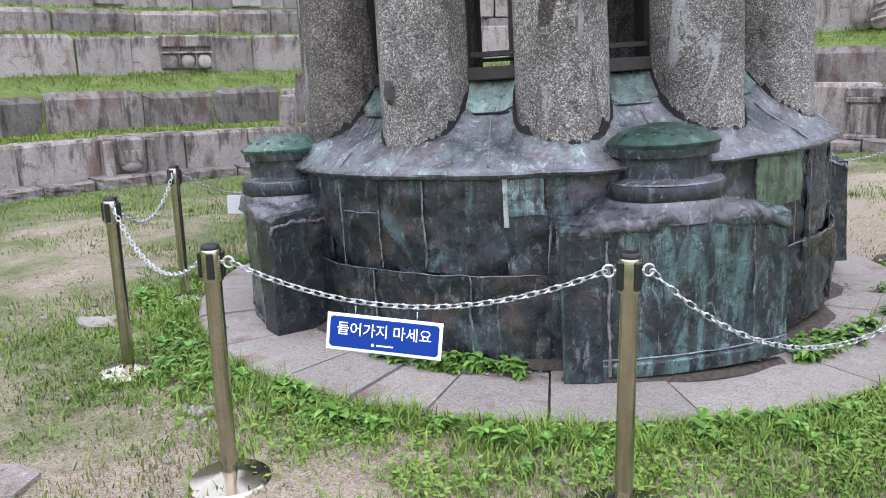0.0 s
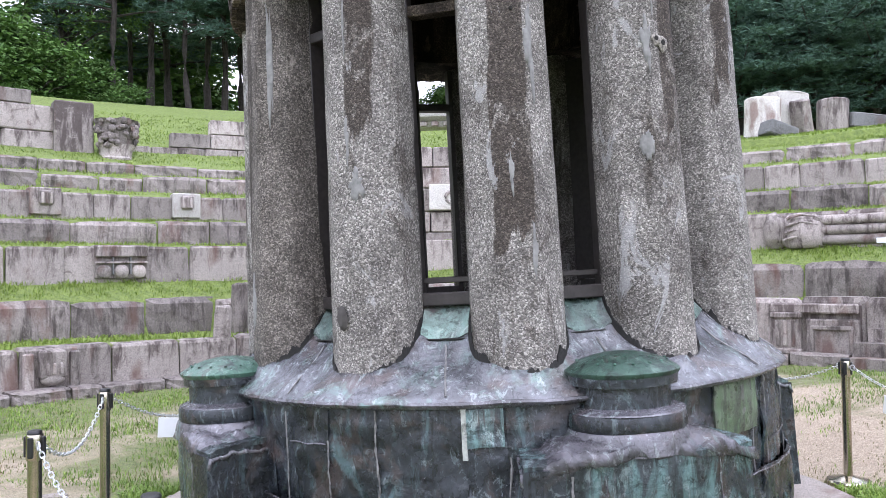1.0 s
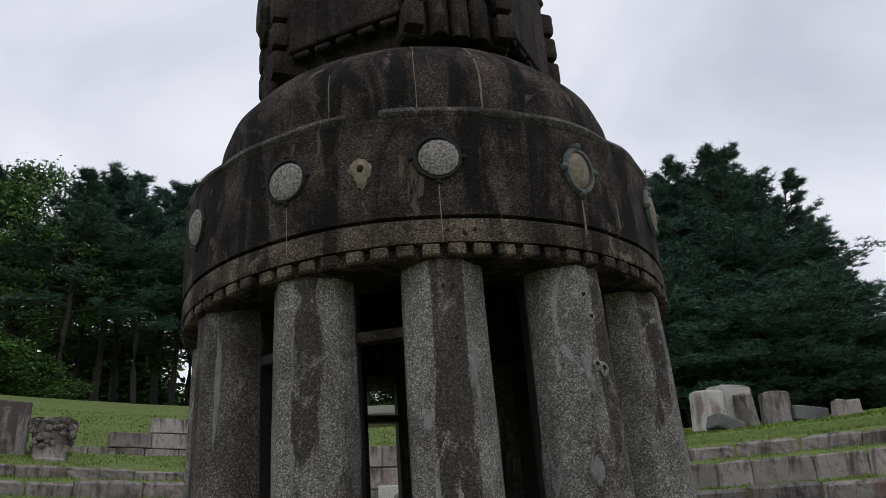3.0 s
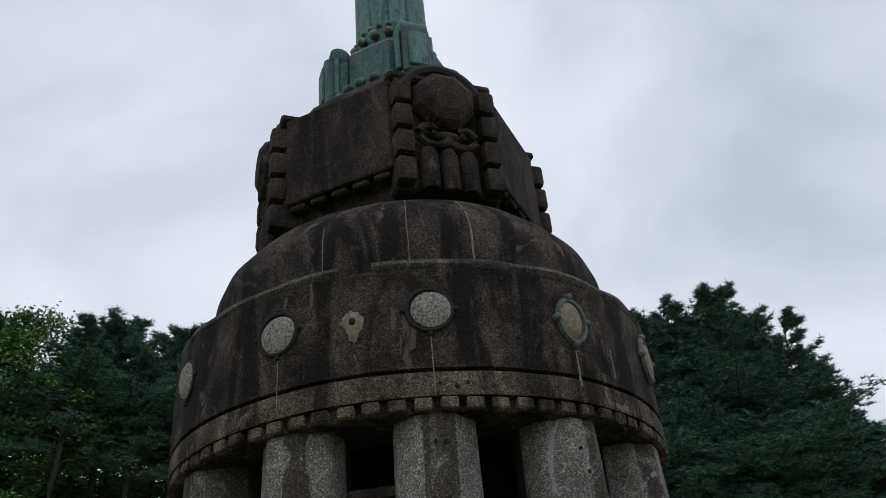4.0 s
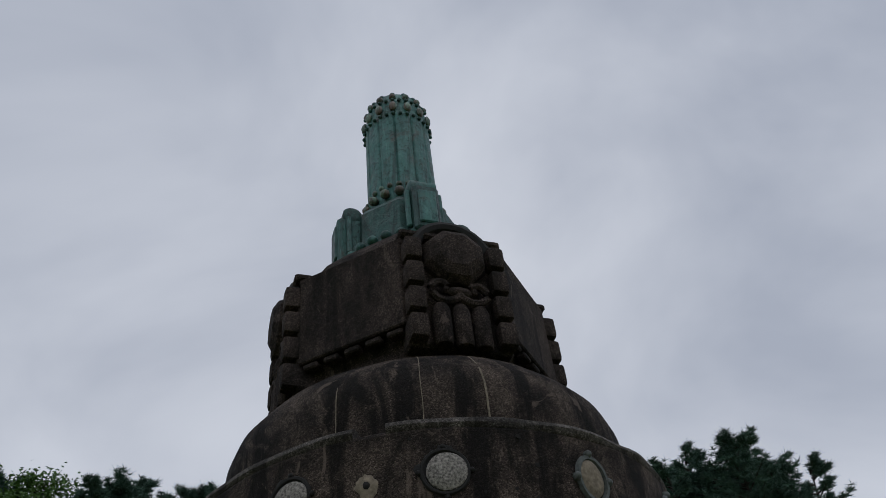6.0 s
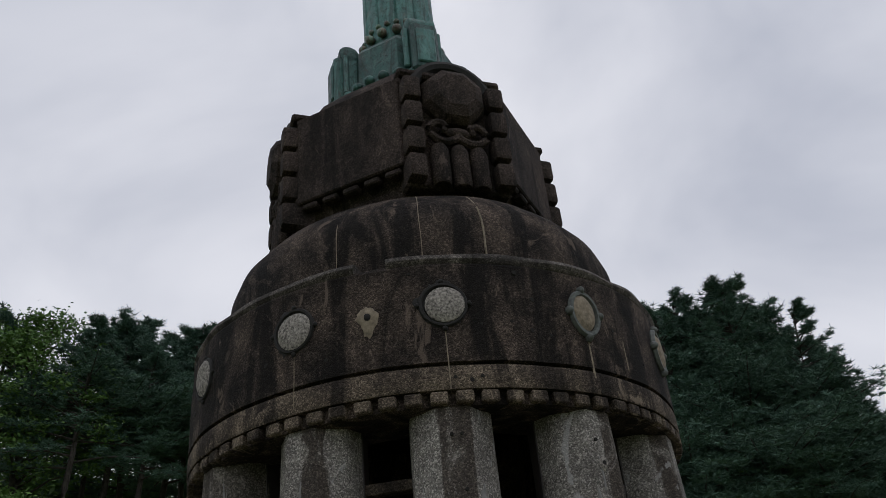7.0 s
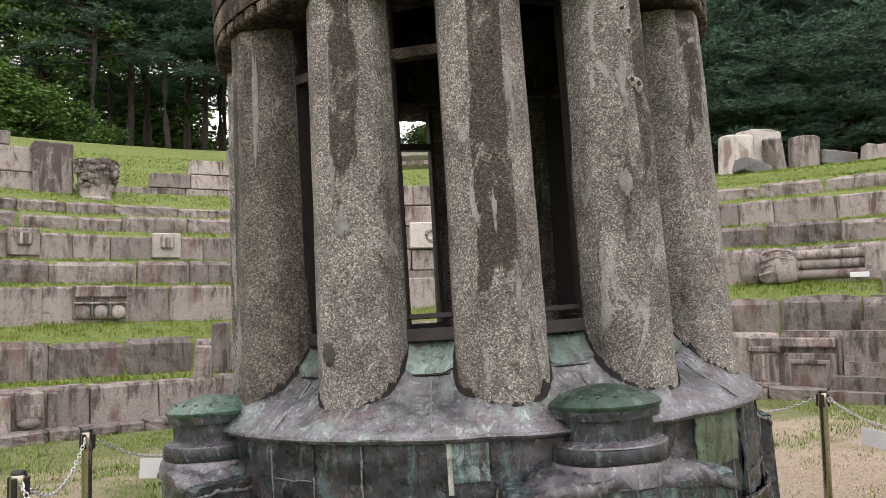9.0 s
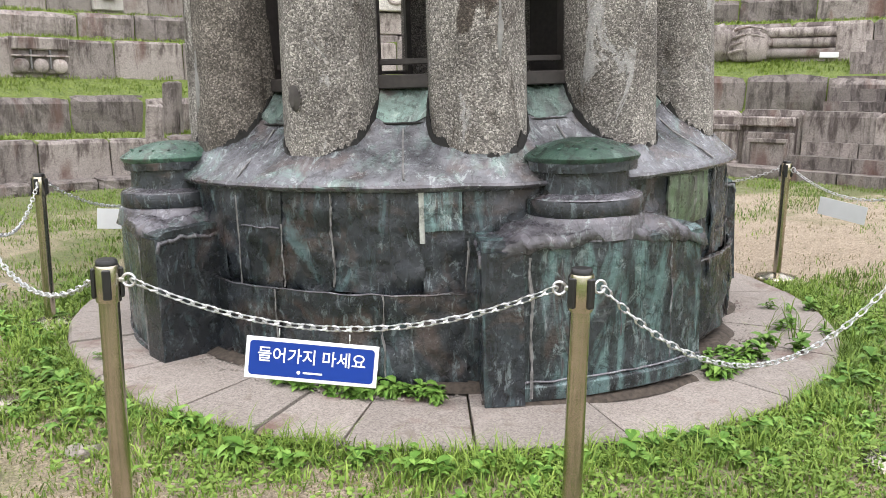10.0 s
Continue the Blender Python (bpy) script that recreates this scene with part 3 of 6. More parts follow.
def sheet(a0, a1, z0, z1, r, seed, dent=0.028):
    bm = bmesh.new()
    nu, nv = max(4, int((a1 - a0) / 0.95)), 16
    grid = []
    for j in range(nv + 1):
        row = []
        for i in range(nu + 1):
            a, z = radians(a0 + (a1 - a0) * i / nu), z0 + (z1 - z0) * j / nv
            d = dent * noise.noise((a * 7 + seed * 3.7, z * 5, seed)) + dent * 0.8 * (0.4 - abs(noise.noise((a * 15 + seed, z * 11, seed)))) + dent * 0.45 * (0.4 - abs(noise.noise((a * 36 + seed, z * 27, seed))))
            row.append(bm.verts.new(((r + d) * math.sin(a), -(r + d) * math.cos(a), z + dent * 0.6 * noise.noise((a * 9, seed, z)))))
        grid.append(row)
    for j in range(nv):
        for i in range(nu):
            bm.faces.new((grid[j][i], grid[j][i + 1], grid[j + 1][i + 1], grid[j + 1][i]))
    geom = bmesh.ops.extrude_face_region(bm, geom=list(bm.faces))
    for v in geom["geom"]:
        if isinstance(v, bmesh.types.BMVert):
            k = 1 - 0.012 / max(0.1, math.hypot(v.co.x, v.co.y))
            v.co.x *= k
            v.co.y *= k
    bmesh.ops.recalc_face_normals(bm, faces=bm.faces)
    return bm


n = 0
for z0, z1, cuts in ((0.05, 0.50, (-180, -157, -139, -118, -96, -40, -28, -9.5, 3, 41, 52, 68, 83, 140, 160, 180)), (0.49, 0.99, (-180, -160, -130, -110, -88, -42, -35, -27.5, -17.5, -3, 3.5, 42, 56, 75, 84, 132, 154, 180))):
    for a0, a1 in zip(cuts, cuts[1:]):
        part("sheet", sheet(a0 - 0.15, a1 + 0.15, z0, z1, 1.765 + 0.006 * (n % 2) + (0.045 if z0 < 0.3 else 0), n), M_COPPER, drum, smooth=True)
        n += 1
for a, z0, z1 in ((-17.5, 0.52, 0.98), (-9.3, 0.08, 0.5), (-27, 0.5, 0.82), (-37, 0.1, 0.95), (-28, 0.06, 0.5), (3.4, 0.1, 0.75), (51, 0.1, 0.98), (57, 0.3, 0.98), (75, 0.2, 0.9)):
    bm = bmesh.new()
    rod(bm, [(0.012 * noise.noise((a, i * 0.4, 7)), 0, z0 + (z1 - z0) * i / 12) for i in range(13)], [0.004 + 0.004 * noise.noise((a, i, 0)) for i in range(13)], 5)
    part("seam", bm, M_SEAM, drum, "pale soldered seam", at=polar(1.832 if z1 < 0.6 else 1.79, a) @ Matrix.Diagonal((1.3, 0.9, 1, 1)))
for a0, a1, z in ((-42, 3, 0.5), (-36, -27.5, 0.80), (43, 70, 0.5), (58, 80, 0.62)):
    bm = bmesh.new()
    rod(bm, [((1.832 if z < 0.55 else 1.79) * math.sin(radians(a)), -(1.832 if z < 0.55 else 1.79) * math.cos(radians(a)), z + 0.012 * noise.noise((a * 0.3, z, 3))) for a in np.linspace(a0, a1, 30)], [0.0045 + 0.003 * noise.noise((q, z, 1)) for q in range(30)], 5)
    part("seam", bm, M_LEAD, drum, "grey folded seam")
for a0, a1, z0, z1, q in ((-2.7, 3.0, 0.80, 0.985, 71), (40, 53, 0.72, 0.985, 72), (-3.5, -2.7, 0.74, 0.985, 73), (47.6, 48.4, 0.76, 0.96, 73)):
    part("sheet", sheet(a0, a1, z0, z1, 1.788 + 0.004 * (q == 73), q, 0.014), M_LIME if q == 73 else M_TEAL if q == 71 else M_PALE, drum, "pale limed copper patch", True)



def apron_swell(x, y):
    """Folds of the apron's sheets and the raised collar round the foot of each column."""
    r, a = math.hypot(x, y), math.atan2(x, -y)
    fold = 0.4 - abs(noise.noise((x * 6, y * 6, 2.0)))
    up = 0.03 * fold * swell(r, 1.34, 1.5) * (1 - swell(r, 1.74, 1.82))
    u = (math.degrees(a) - 7 + 15) % 30 - 15
    gap = math.hypot(r * math.sin(radians(u)), r * math.cos(radians(u)) - 1.46) - 0.25
    return up + 0.035 * math.exp(-(gap / 0.045) ** 2)


bm = bmesh.new()
prof = [(1.30, 1.47)] + [(r, skirt_z(r)) for r in (1.34, 1.38, 1.42, 1.46, 1.50, 1.54, 1.58, 1.62, 1.66, 1.70, 1.74, 1.78)] + [(1.815, 1.03), (1.825, 1.012), (1.80, 0.985), (1.76, 0.99)]
revolve(bm, prof, 300, rough=0.03)
for v in bm.verts:
    r = math.hypot(v.co.x, v.co.y)
    a = math.atan2(v.co.x, -v.co.y)
    v.co.z += apron_swell(v.co.x, v.co.y)
skirt = part("skirt", bm, M_SKIRT, spire, "sloping green and grey copper apron under the columns", True)
bm = bmesh.new()
rod(bm, [Vector((1.823 * math.sin(a), -1.823 * math.cos(a), 1.012 + 0.008 * noise.noise((a * 8, 0, 0)))) for a in [2 * math.pi * i / 120 for i in range(120)]], 0.014, 6, True)
part("rolled_edge", bm, M_LEAD, skirt, "grey rolled copper edge", True)

for th in [22 + 30 * k for k in range(12)]:
    bm = bmesh.new()
    rod(bm, [(1.475 * math.sin(radians(a)), -1.475 * math.cos(radians(a)), skirt_z(1.475) + 0.012 + 0.004 * noise.noise((a, th, 0))) for a in np.linspace(th - 7.5, th + 7.5, 14)], 0.006, 5)
    part("seam", bm, M_TAR, skirt, "dark lapped seam")
    bm = bmesh.new()
    revolve(bm, [(q, skirt_z(q) + 0.016) for q in (1.31, 1.35, 1.39, 1.43, 1.468)] + [(1.47, skirt_z(1.47) + 0.002)], 16, th - 6.3, th + 6.3, 0.004, th)
    for v in bm.verts:
        v.co.z += apron_swell(v.co.x, v.co.y)
    part("collar_plate", bm, M_COLLAR, skirt, "pale green copper plate between two columns", True)
    bm = bmesh.new()
    side = 6 if th % 60 else -6
    rod(bm, [(r * math.sin(radians(th + side * (r - 1.4))), -r * math.cos(radians(th + side * (r - 1.4))), skirt_z(r) + 0.012) for r in (1.5, 1.58, 1.66, 1.74, 1.8)], 0.006, 5)
    part("seam", bm, M_SEAM, skirt, "pale radial seam")

# corner turrets: a plinth in the drum's curve, ring mouldings and a domed cap
first = None
for ti, th in enumerate(TURRETS):
    bm = bmesh.new()
    revolve(bm, [(1.55, 0.03), (2.055, 0.035)] + [(2.06 - 0.018 * (z > 0.11), z) for z in (0.07, 0.1, 0.115, 0.18, 0.24, 0.3, 0.36, 0.42, 0.48, 0.54, 0.6, 0.66, 0.72, 0.755)] + [(2.0, 0.775), (1.55, 0.80)], 44, th - 16.7, th + 16.7, 0.028, ti * 5.1, closed=True)
    turret = part("turret_plinth", bm, M_TEAL, spire, "copper clad corner plinth with streaked green patina", True)
    if ti == 3:
        turret.matrix_basis = Matrix.Translation((0.075 * math.sin(radians(th)), -0.075 * math.cos(radians(th)), 0))
    for s in ((-1,), (-1, 1), (-1, 1), (1,))[ti]:
        bm = bmesh.new()
        revolve(bm, [(1.6, 0.03), (2.08, 0.03), (2.075, 0.1), (2.068, 0.25), (2.066, 0.4), (2.064, 0.6), (2.062, 0.74), (1.6, 0.77)], 6, th + s * 14.2 - 2.6, th + s * 14.2 + 2.6, 0.012, ti + s, closed=True)
        part("pilaster", bm, M_COPPER, turret, "", True)
        bm = bmesh.new()
        rod(bm, [(0.01 * noise.noise((i * 0.5, th, s)), 0, 0.05 + 0.066 * i) for i in range(11)], [0.007 + 0.005 * noise.noise((i, th, s)) for i in range(11)], 5)
        part("seam", bm, M_SEAM, turret, "pale soldered seam", at=polar(2.06, th + s * 10.6) @ Matrix.Diagonal((1.3, 0.5, 1, 1)))
    bm = bmesh.new()
    grid, NU, NV = [], 44, 30
    for j in range(NV + 1):
        row = []
        for i in range(NU + 1):
            u, f = -17.1 + 34.2 * i / NU, j / NV
            r = 1.56 + 0.505 * f
            a = radians(th + u)
            px, py = r * math.sin(radians(u)), r * math.cos(radians(u)) - 1.755
            near = math.exp(-((px * px + py * py) / 0.13) ** 1.3)
            z = 0.80 + 0.06 * near - 0.03 * swell(f, 0.75, 1.0) - 0.06 * swell(abs(u), 11, 17)
            z += 0.04 * (0.3 - abs(noise.noise((px * 5 + ti * 9, py * 5, 1.0)))) + 0.03 * (0.35 - abs(noise.noise((px * 13 + ti, py * 13, 4.0)))) + 0.012 * noise.noise((px * 34, py * 34, ti))
            if j == NV:
                z -= 0.05 + 0.02 * noise.noise((u * 0.3, ti, 0))
            r += 0.025 * noise.noise((u * 0.35, ti * 3.0, f * 2)) * f
            row.append(bm.verts.new((r * math.sin(a), -r * math.cos(a), z)))
        grid.append(row)
    for j in range(NV):
        for i in range(NU):
            bm.faces.new((grid[j][i], grid[j][i + 1], grid[j + 1][i + 1], grid[j + 1][i]))
    bmesh.ops.recalc_face_normals(bm, faces=bm.faces)
    shelf = part("shelf", bm, M_LEAD, turret, "crumpled grey copper ledge", True)
    sm = shelf.modifiers.new("thick", "SOLIDIFY")
    sm.thickness, sm.offset = 0.02, -1
    bm = bmesh.new()
    revolve(bm, [(0.0, 0.76), (0.32, 0.76), (0.315, 0.80), (0.306, 0.835), (0.30, 0.85), (0.288, 0.864), (0.0, 0.866)], 48, rough=0.014, seed=ti)
    cap_at = polar(1.755, th + 0.8)
    part("ring_foot", bm, M_LEAD, turret, "grey copper foot under the ring mouldings", True, cap_at)
    # lit top, shaded side and shaded recess are coloured in by separate coppers
    for nm, mt, pr, lab in (("ring", M_COPPER, [(0.20, 0.858), (0.291, 0.860), (0.296, 0.872), (0.294, 0.925), (0.288, 0.937), (0.20, 0.94)], "copper ring, its side darkened as shaded"),
                            ("ring_top", M_LEAD, [(0.20, 0.93), (0.287, 0.937), (0.284, 0.944), (0.262, 0.952), (0.236, 0.962), (0.20, 0.966)], "grey sloping ring top, paled as lit from above"),
                            ("neck", M_COPPER, [(0.20, 0.95), (0.231, 0.955), (0.227, 0.985), (0.229, 1.075), (0.20, 1.08)], "recessed copper neck, darkened as shaded")):
        bm = bmesh.new()
        revolve(bm, pr, 48, rough=0.012, seed=ti + len(nm), closed=True)
        part(nm, bm, mt, turret, lab, True, cap_at)
    bm = bmesh.new()
    revolve(bm, [(0.0, 1.10), (0.262, 1.105), (0.274, 1.118), (0.276, 1.13), (0.262, 1.142), (0.21, 1.172), (0.14, 1.197), (0.07, 1.21), (0.0, 1.214)], 48, rough=0.008, seed=ti * 2)
    part("cap", bm, M_CAP, turret, "domed verdigris copper cap", True, cap_at)
    bm = bmesh.new()
    revolve(bm, [(0.235, 1.06), (0.262, 1.065), (0.266, 1.118), (0.235, 1.122)], 40, rough=0.01, seed=ti, closed=True)
    part("cap_band", bm, M_COPPER, turret, "dark band under the cap", True, cap_at)
    for q in range(16):
        bm = bmesh.new()
        ball(bm, Matrix.Diagonal((0.009, 0.009, 0.006, 1)), 7, 5)
        part("rivet", bm, M_CAP, turret, "", True, cap_at @ polar(0.215, q * 22.5 + 9, 1.172))
    # folded strip along the foot and standing seams on the face
    bm = bmesh.new()
    rod(bm, [(2.05 * math.sin(radians(a)), -2.05 * math.cos(radians(a)), 0.125 + 0.008 * noise.noise((a * 0.4, ti, 5))) for a in np.linspace(th - 11.5, th + 16.3, 30)], [0.006 + 0.004 * noise.noise((q, ti, 3)) for q in range(30)], 5)
    part("seam", bm, M_LEAD, turret, "grey folded seam")
    for off, z0, z1 in ((-6.5, 0.14, 0.7), (2.0, 0.3, 0.72), (10.5, 0.14, 0.74)):
        bm = bmesh.new()
        rod(bm, [(0.012 * noise.noise((off, q * 0.4, ti)), 0, z0 + (z1 - z0) * q / 10) for q in range(11)], [0.003 + 0.003 * noise.noise((off, q, 2)) for q in range(11)], 5)
        part("seam", bm, M_LEAD, turret, "grey folded seam", at=polar(2.046, th + off) @ Matrix.Diagonal((1.6, 0.9, 1, 1)))

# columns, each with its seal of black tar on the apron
RC, CR0, CR1 = 1.425, 0.248, 0.231
for ci, th in enumerate(COLS):
    bm = bmesh.new()
    prof = [(0.0, 1.10)] + [(CR0 + (CR1 - CR0) * i / 10, 1.10 + 2.30 * i / 10) for i in range(11)] + [(0.0, 3.40)]
    revolve(bm, prof, 64, rough=0.006, seed=ci * 7.3)
    for v in bm.verts:
        u = (math.degrees(math.atan2(v.co.x, -v.co.y)) + 22.5) % 45 - 22.5
        k = min(1.0, 0.952 / math.cos(radians(u)))
        v.co.x, v.co.y = v.co.x * k * 1.015, v.co.y * k * 1.015
        v.co.y -= 0.035 * (3.4 - v.co.z) / 2.3
    col = part("column", bm, M_COLUMNS.get(ci, M_COLUMN), spire, "round washed-aggregate column stained by rain", True, polar(RC, th))
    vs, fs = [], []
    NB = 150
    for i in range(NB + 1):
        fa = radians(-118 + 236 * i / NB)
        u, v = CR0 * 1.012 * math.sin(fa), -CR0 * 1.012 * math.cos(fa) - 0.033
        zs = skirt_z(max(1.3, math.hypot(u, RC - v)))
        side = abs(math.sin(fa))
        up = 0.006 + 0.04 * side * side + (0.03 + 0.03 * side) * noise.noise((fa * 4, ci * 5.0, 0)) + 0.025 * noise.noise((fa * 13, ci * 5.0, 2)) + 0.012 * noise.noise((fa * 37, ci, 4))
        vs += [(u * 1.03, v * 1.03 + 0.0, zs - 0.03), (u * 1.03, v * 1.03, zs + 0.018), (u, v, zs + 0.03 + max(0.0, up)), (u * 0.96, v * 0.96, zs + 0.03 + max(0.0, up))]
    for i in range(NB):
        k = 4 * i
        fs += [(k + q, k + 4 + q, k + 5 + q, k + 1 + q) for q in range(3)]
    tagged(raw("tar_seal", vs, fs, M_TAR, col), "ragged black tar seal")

# window openings between the columns: dark frames, open through
for th in [22 + 30 * k for k in range(12)]:
    m = polar(1.335, th)
    bm = bmesh.new()
    box(bm, 0.46, 0.10, 0.07, Matrix.Translation((0, 0, 1.50)), 0.006)
    win = part("window_frame", bm, M_FRAME, spire, "dark empty window frame", at=m)
    for x in (-0.155, 0.155):
        bm = bmesh.new()
        box(bm, 0.045, 0.10, 1.86, Matrix.Translation((x, 0, 2.45)), 0.005)
        part("jamb", bm, M_FRAME, win)
    bm = bmesh.new()
    box(bm, 0.40, 0.03, 0.03, Matrix.Translation((0, 0.02, 1.60)), 0.004)
    part("rail", bm, M_FRAME, win)
    if th != 22:
        bm = bmesh.new()
        box(bm, 0.44, 0.09, 0.06, Matrix.Translation((0, 0, 3.06)), 0.006)
        part("lintel", bm, M_BAND if th == 352 else M_FRAME, win, "grey stone lintel" if th == 352 else "")
    # added board: blocks daylight from behind so the near gap stays dark
    if th == 142:
        bm = bmesh.new()
        box(bm, 0.44, 0.03, 1.80, Matrix.Translation((0, 0.06, 2.44)), 0.004)
        part("board", bm, M_FRAME, win, "added dark board that blocks light through the window")
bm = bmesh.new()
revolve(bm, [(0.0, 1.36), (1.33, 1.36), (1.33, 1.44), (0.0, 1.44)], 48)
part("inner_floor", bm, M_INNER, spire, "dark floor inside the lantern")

# entablature with dentils and medallions
bm = bmesh.new()
revolve(bm, [(1.12, 3.40), (1.60, 3.365), (1.655, 3.375), (1.65, 3.445), (1.692, 3.452), (1.697, 3.585), (1.672, 3.59), (1.672, 3.603), (1.703, 3.61), (1.705, 3.95), (1.70, 4.215),
             (1.685, 4.24), (1.65, 4.262), (1.40, 4.25), (1.12, 4.0)], 120, rough=0.008, closed=True)
for e in bm.edges:
    e.smooth = len(e.link_faces) == 2 and e.calc_face_angle(0) < 0.3
ring = part("entablature", bm, M_SOOT, spire, "soot-stained aggregate entablature with bullet chips", True)
bm = bmesh.new()
revolve(bm, [(1.66, 3.455), (1.698, 3.453), (1.703, 3.47), (1.703, 3.575), (1.698, 3.587), (1.66, 3.588)], 120, rough=0.006, closed=True)
part("fascia", bm, M_BAND, ring, "rain-washed mottled fascia under the drum", True)
bm = bmesh.new()
box(bm, 0.096, 0.075, 0.066, bevel=0.009)
dent = part("dentil", bm, M_BAND, ring, at=polar(1.662, 0, 3.412))
for i in range(1, 76):
    again(dent, polar(1.662 + rnd.uniform(-0.006, 0.006), i * 360 / 76 + rnd.uniform(-0.15, 0.15), 3.412))
# the rounded coping is broken off over a short stretch
for a0, a1 in ((-3.5, 350), ):
    bm = bmesh.new()
    pr = [(1.61 + 0.10 * math.cos(t), 4.262 + 0.062 * math.sin(t)) for t in [2 * math.pi * k / 12 for k in range(12)]]
    revolve(bm, pr, 150, a0, a1, 0.022, 4.0, closed=True)
    part("coping", bm, M_COPING, ring, "worn rounded coping, paled as if its edge catches light, broken over a short stretch", True)
for k, th in enumerate(COLS):
    bm = bmesh.new()
    revolve(bm, [(0.0, 0.03), (0.05, 0.034), (0.09, 0.03), (0.113, 0.018), (0.116, -0.03)], 28, rough=0.022, seed=k)
    m = polar(1.70, th, 3.955) @ Matrix.Rotation(radians(90), 4, "X")
    framed = th in (37, 67, 97, 127)
    med = part("medallion", bm, M_PATCH if framed else M_DISC, ring, "oval bronze medallion in a knobbed frame" if framed else "pale round mortar medallion in an empty socket", True,
               m @ (Matrix.Diagonal((0.8, 1.05, 1.2, 1)) if framed else Matrix()))
    bm = bmesh.new()
    rod(bm, [((0.128 + 0.006 * noise.noise((i, k, 0))) * math.cos(2 * math.pi * i / 28), (0.128 + 0.006 * noise.noise((i, k, 5))) * math.sin(2 * math.pi * i / 28), 0.008) for i in range(28)], 0.02 if framed else 0.013, 6, True)
    part("rim", bm, M_BRONZE if framed else M_TAR, med, "", True)
    if not framed:
        part("socket", ragged(0.152, k * 3.1, 0.0, 0.004, 40), M_TAR, med, "dark ragged socket", False)
    for a in (0, 90, 180, 270):
        bm = bmesh.new()
        ball(bm, Matrix.Translation((0.148 * math.cos(radians(a)), 0.148 * math.sin(radians(a)), 0.01)) @ Matrix.Diagonal((0.028, 0.028, 0.03, 1) if framed else (0.016, 0.016, 0.012, 1)), 8, 6)
        part("knob", bm, M_BRONZE if framed else M_TAR, med, "", True)


def chip(th, z, r, rad, parent, patch=1.0):
    """A bullet hole in a pale chipped patch."""
    c = part("chip", ragged(rad * 1.9 * patch, th + z, 0.9), M_PATCH, parent, "pale chipped patch", True, polar(r, th, z) @ Matrix.Rotation(radians(90), 4, "X"))
    part("hole", ragged(rad * 0.72, th * 2, 0, 0.010, 14), M_HOLE, c, "", True)


chip(-7.5, 3.93, 1.705, 0.033, ring, 1.0)
rh = random.Random(4)
for th, z in ((-37, 3.72), (-36, 3.93), (-16, 3.72), (1, 4.17), (14, 3.83), (20, 3.85), (22, 4.17), (25, 4.0), (24, 3.8), (28, 3.78), (11, 3.5), (13, 3.52), (8, 3.52), (38, 3.47), (55, 3.75), (-60, 3.8), (45, 3.9), (-30, 3.8)):
    bm = bmesh.new()
    k = rh.uniform(0.008, 0.014)
    revolve(bm, [(0.0, 0.004), (k, 0.0035), (k * 1.2, -0.004)], 9, rough=0.004, seed=th)
    part("hole", bm, M_HOLE, ring, "small bullet hole", True, polar(1.704, th, z) @ Matrix.Rotation(radians(90), 4, "X"))

# dome over the entablature
bm = bmesh.new()
revolve(bm, [(1.485, 4.24), (1.49, 4.45), (1.49, 4.56), (1.475, 4.70), (1.43, 4.83), (1.34, 4.94), (1.26, 5.02), (1.20, 5.055), (1.19, 5.075), (1.0, 5.09), (0.0, 5.10)], 96, rough=0.01)
dome = part("dome", bm, M_SOOT, spire, "dark rounded stone drum with pale joints", True)

# upper block: an eight-sided tier, four carved piers and four plain panels between
bm = bmesh.new()
pts = []
for k in range(4):
    for s in (-1, 1):
        a = radians(22 + 90 * k)
        x, y = s * 0.40, -1.04
        pts.append((x * math.cos(a) - y * math.sin(a), x * math.sin(a) + y * math.cos(a)))
levels = [(5.07, 0.9), (5.30, 0.9), (5.42, 0.95), (6.16, 0.97), (6.24, 0.97), (6.34, 0.88), (6.50, 0.80), (6.72, 0.62), (6.76, 0.5)]
rows = [[bm.verts.new((x * k, y * k, z)) for x, y in pts] for z, k in levels]
for a, b in zip(rows, rows[1:]):
    for i in range(8):
        bm.faces.new((a[i], a[(i + 1) % 8], b[(i + 1) % 8], b[i]))
bm.faces.new(rows[-1])
bmesh.ops.recalc_face_normals(bm, faces=bm.faces)
tier = part("upper_block", bm, M_TOPSTONE, spire, "dark stone block with carved corner piers")
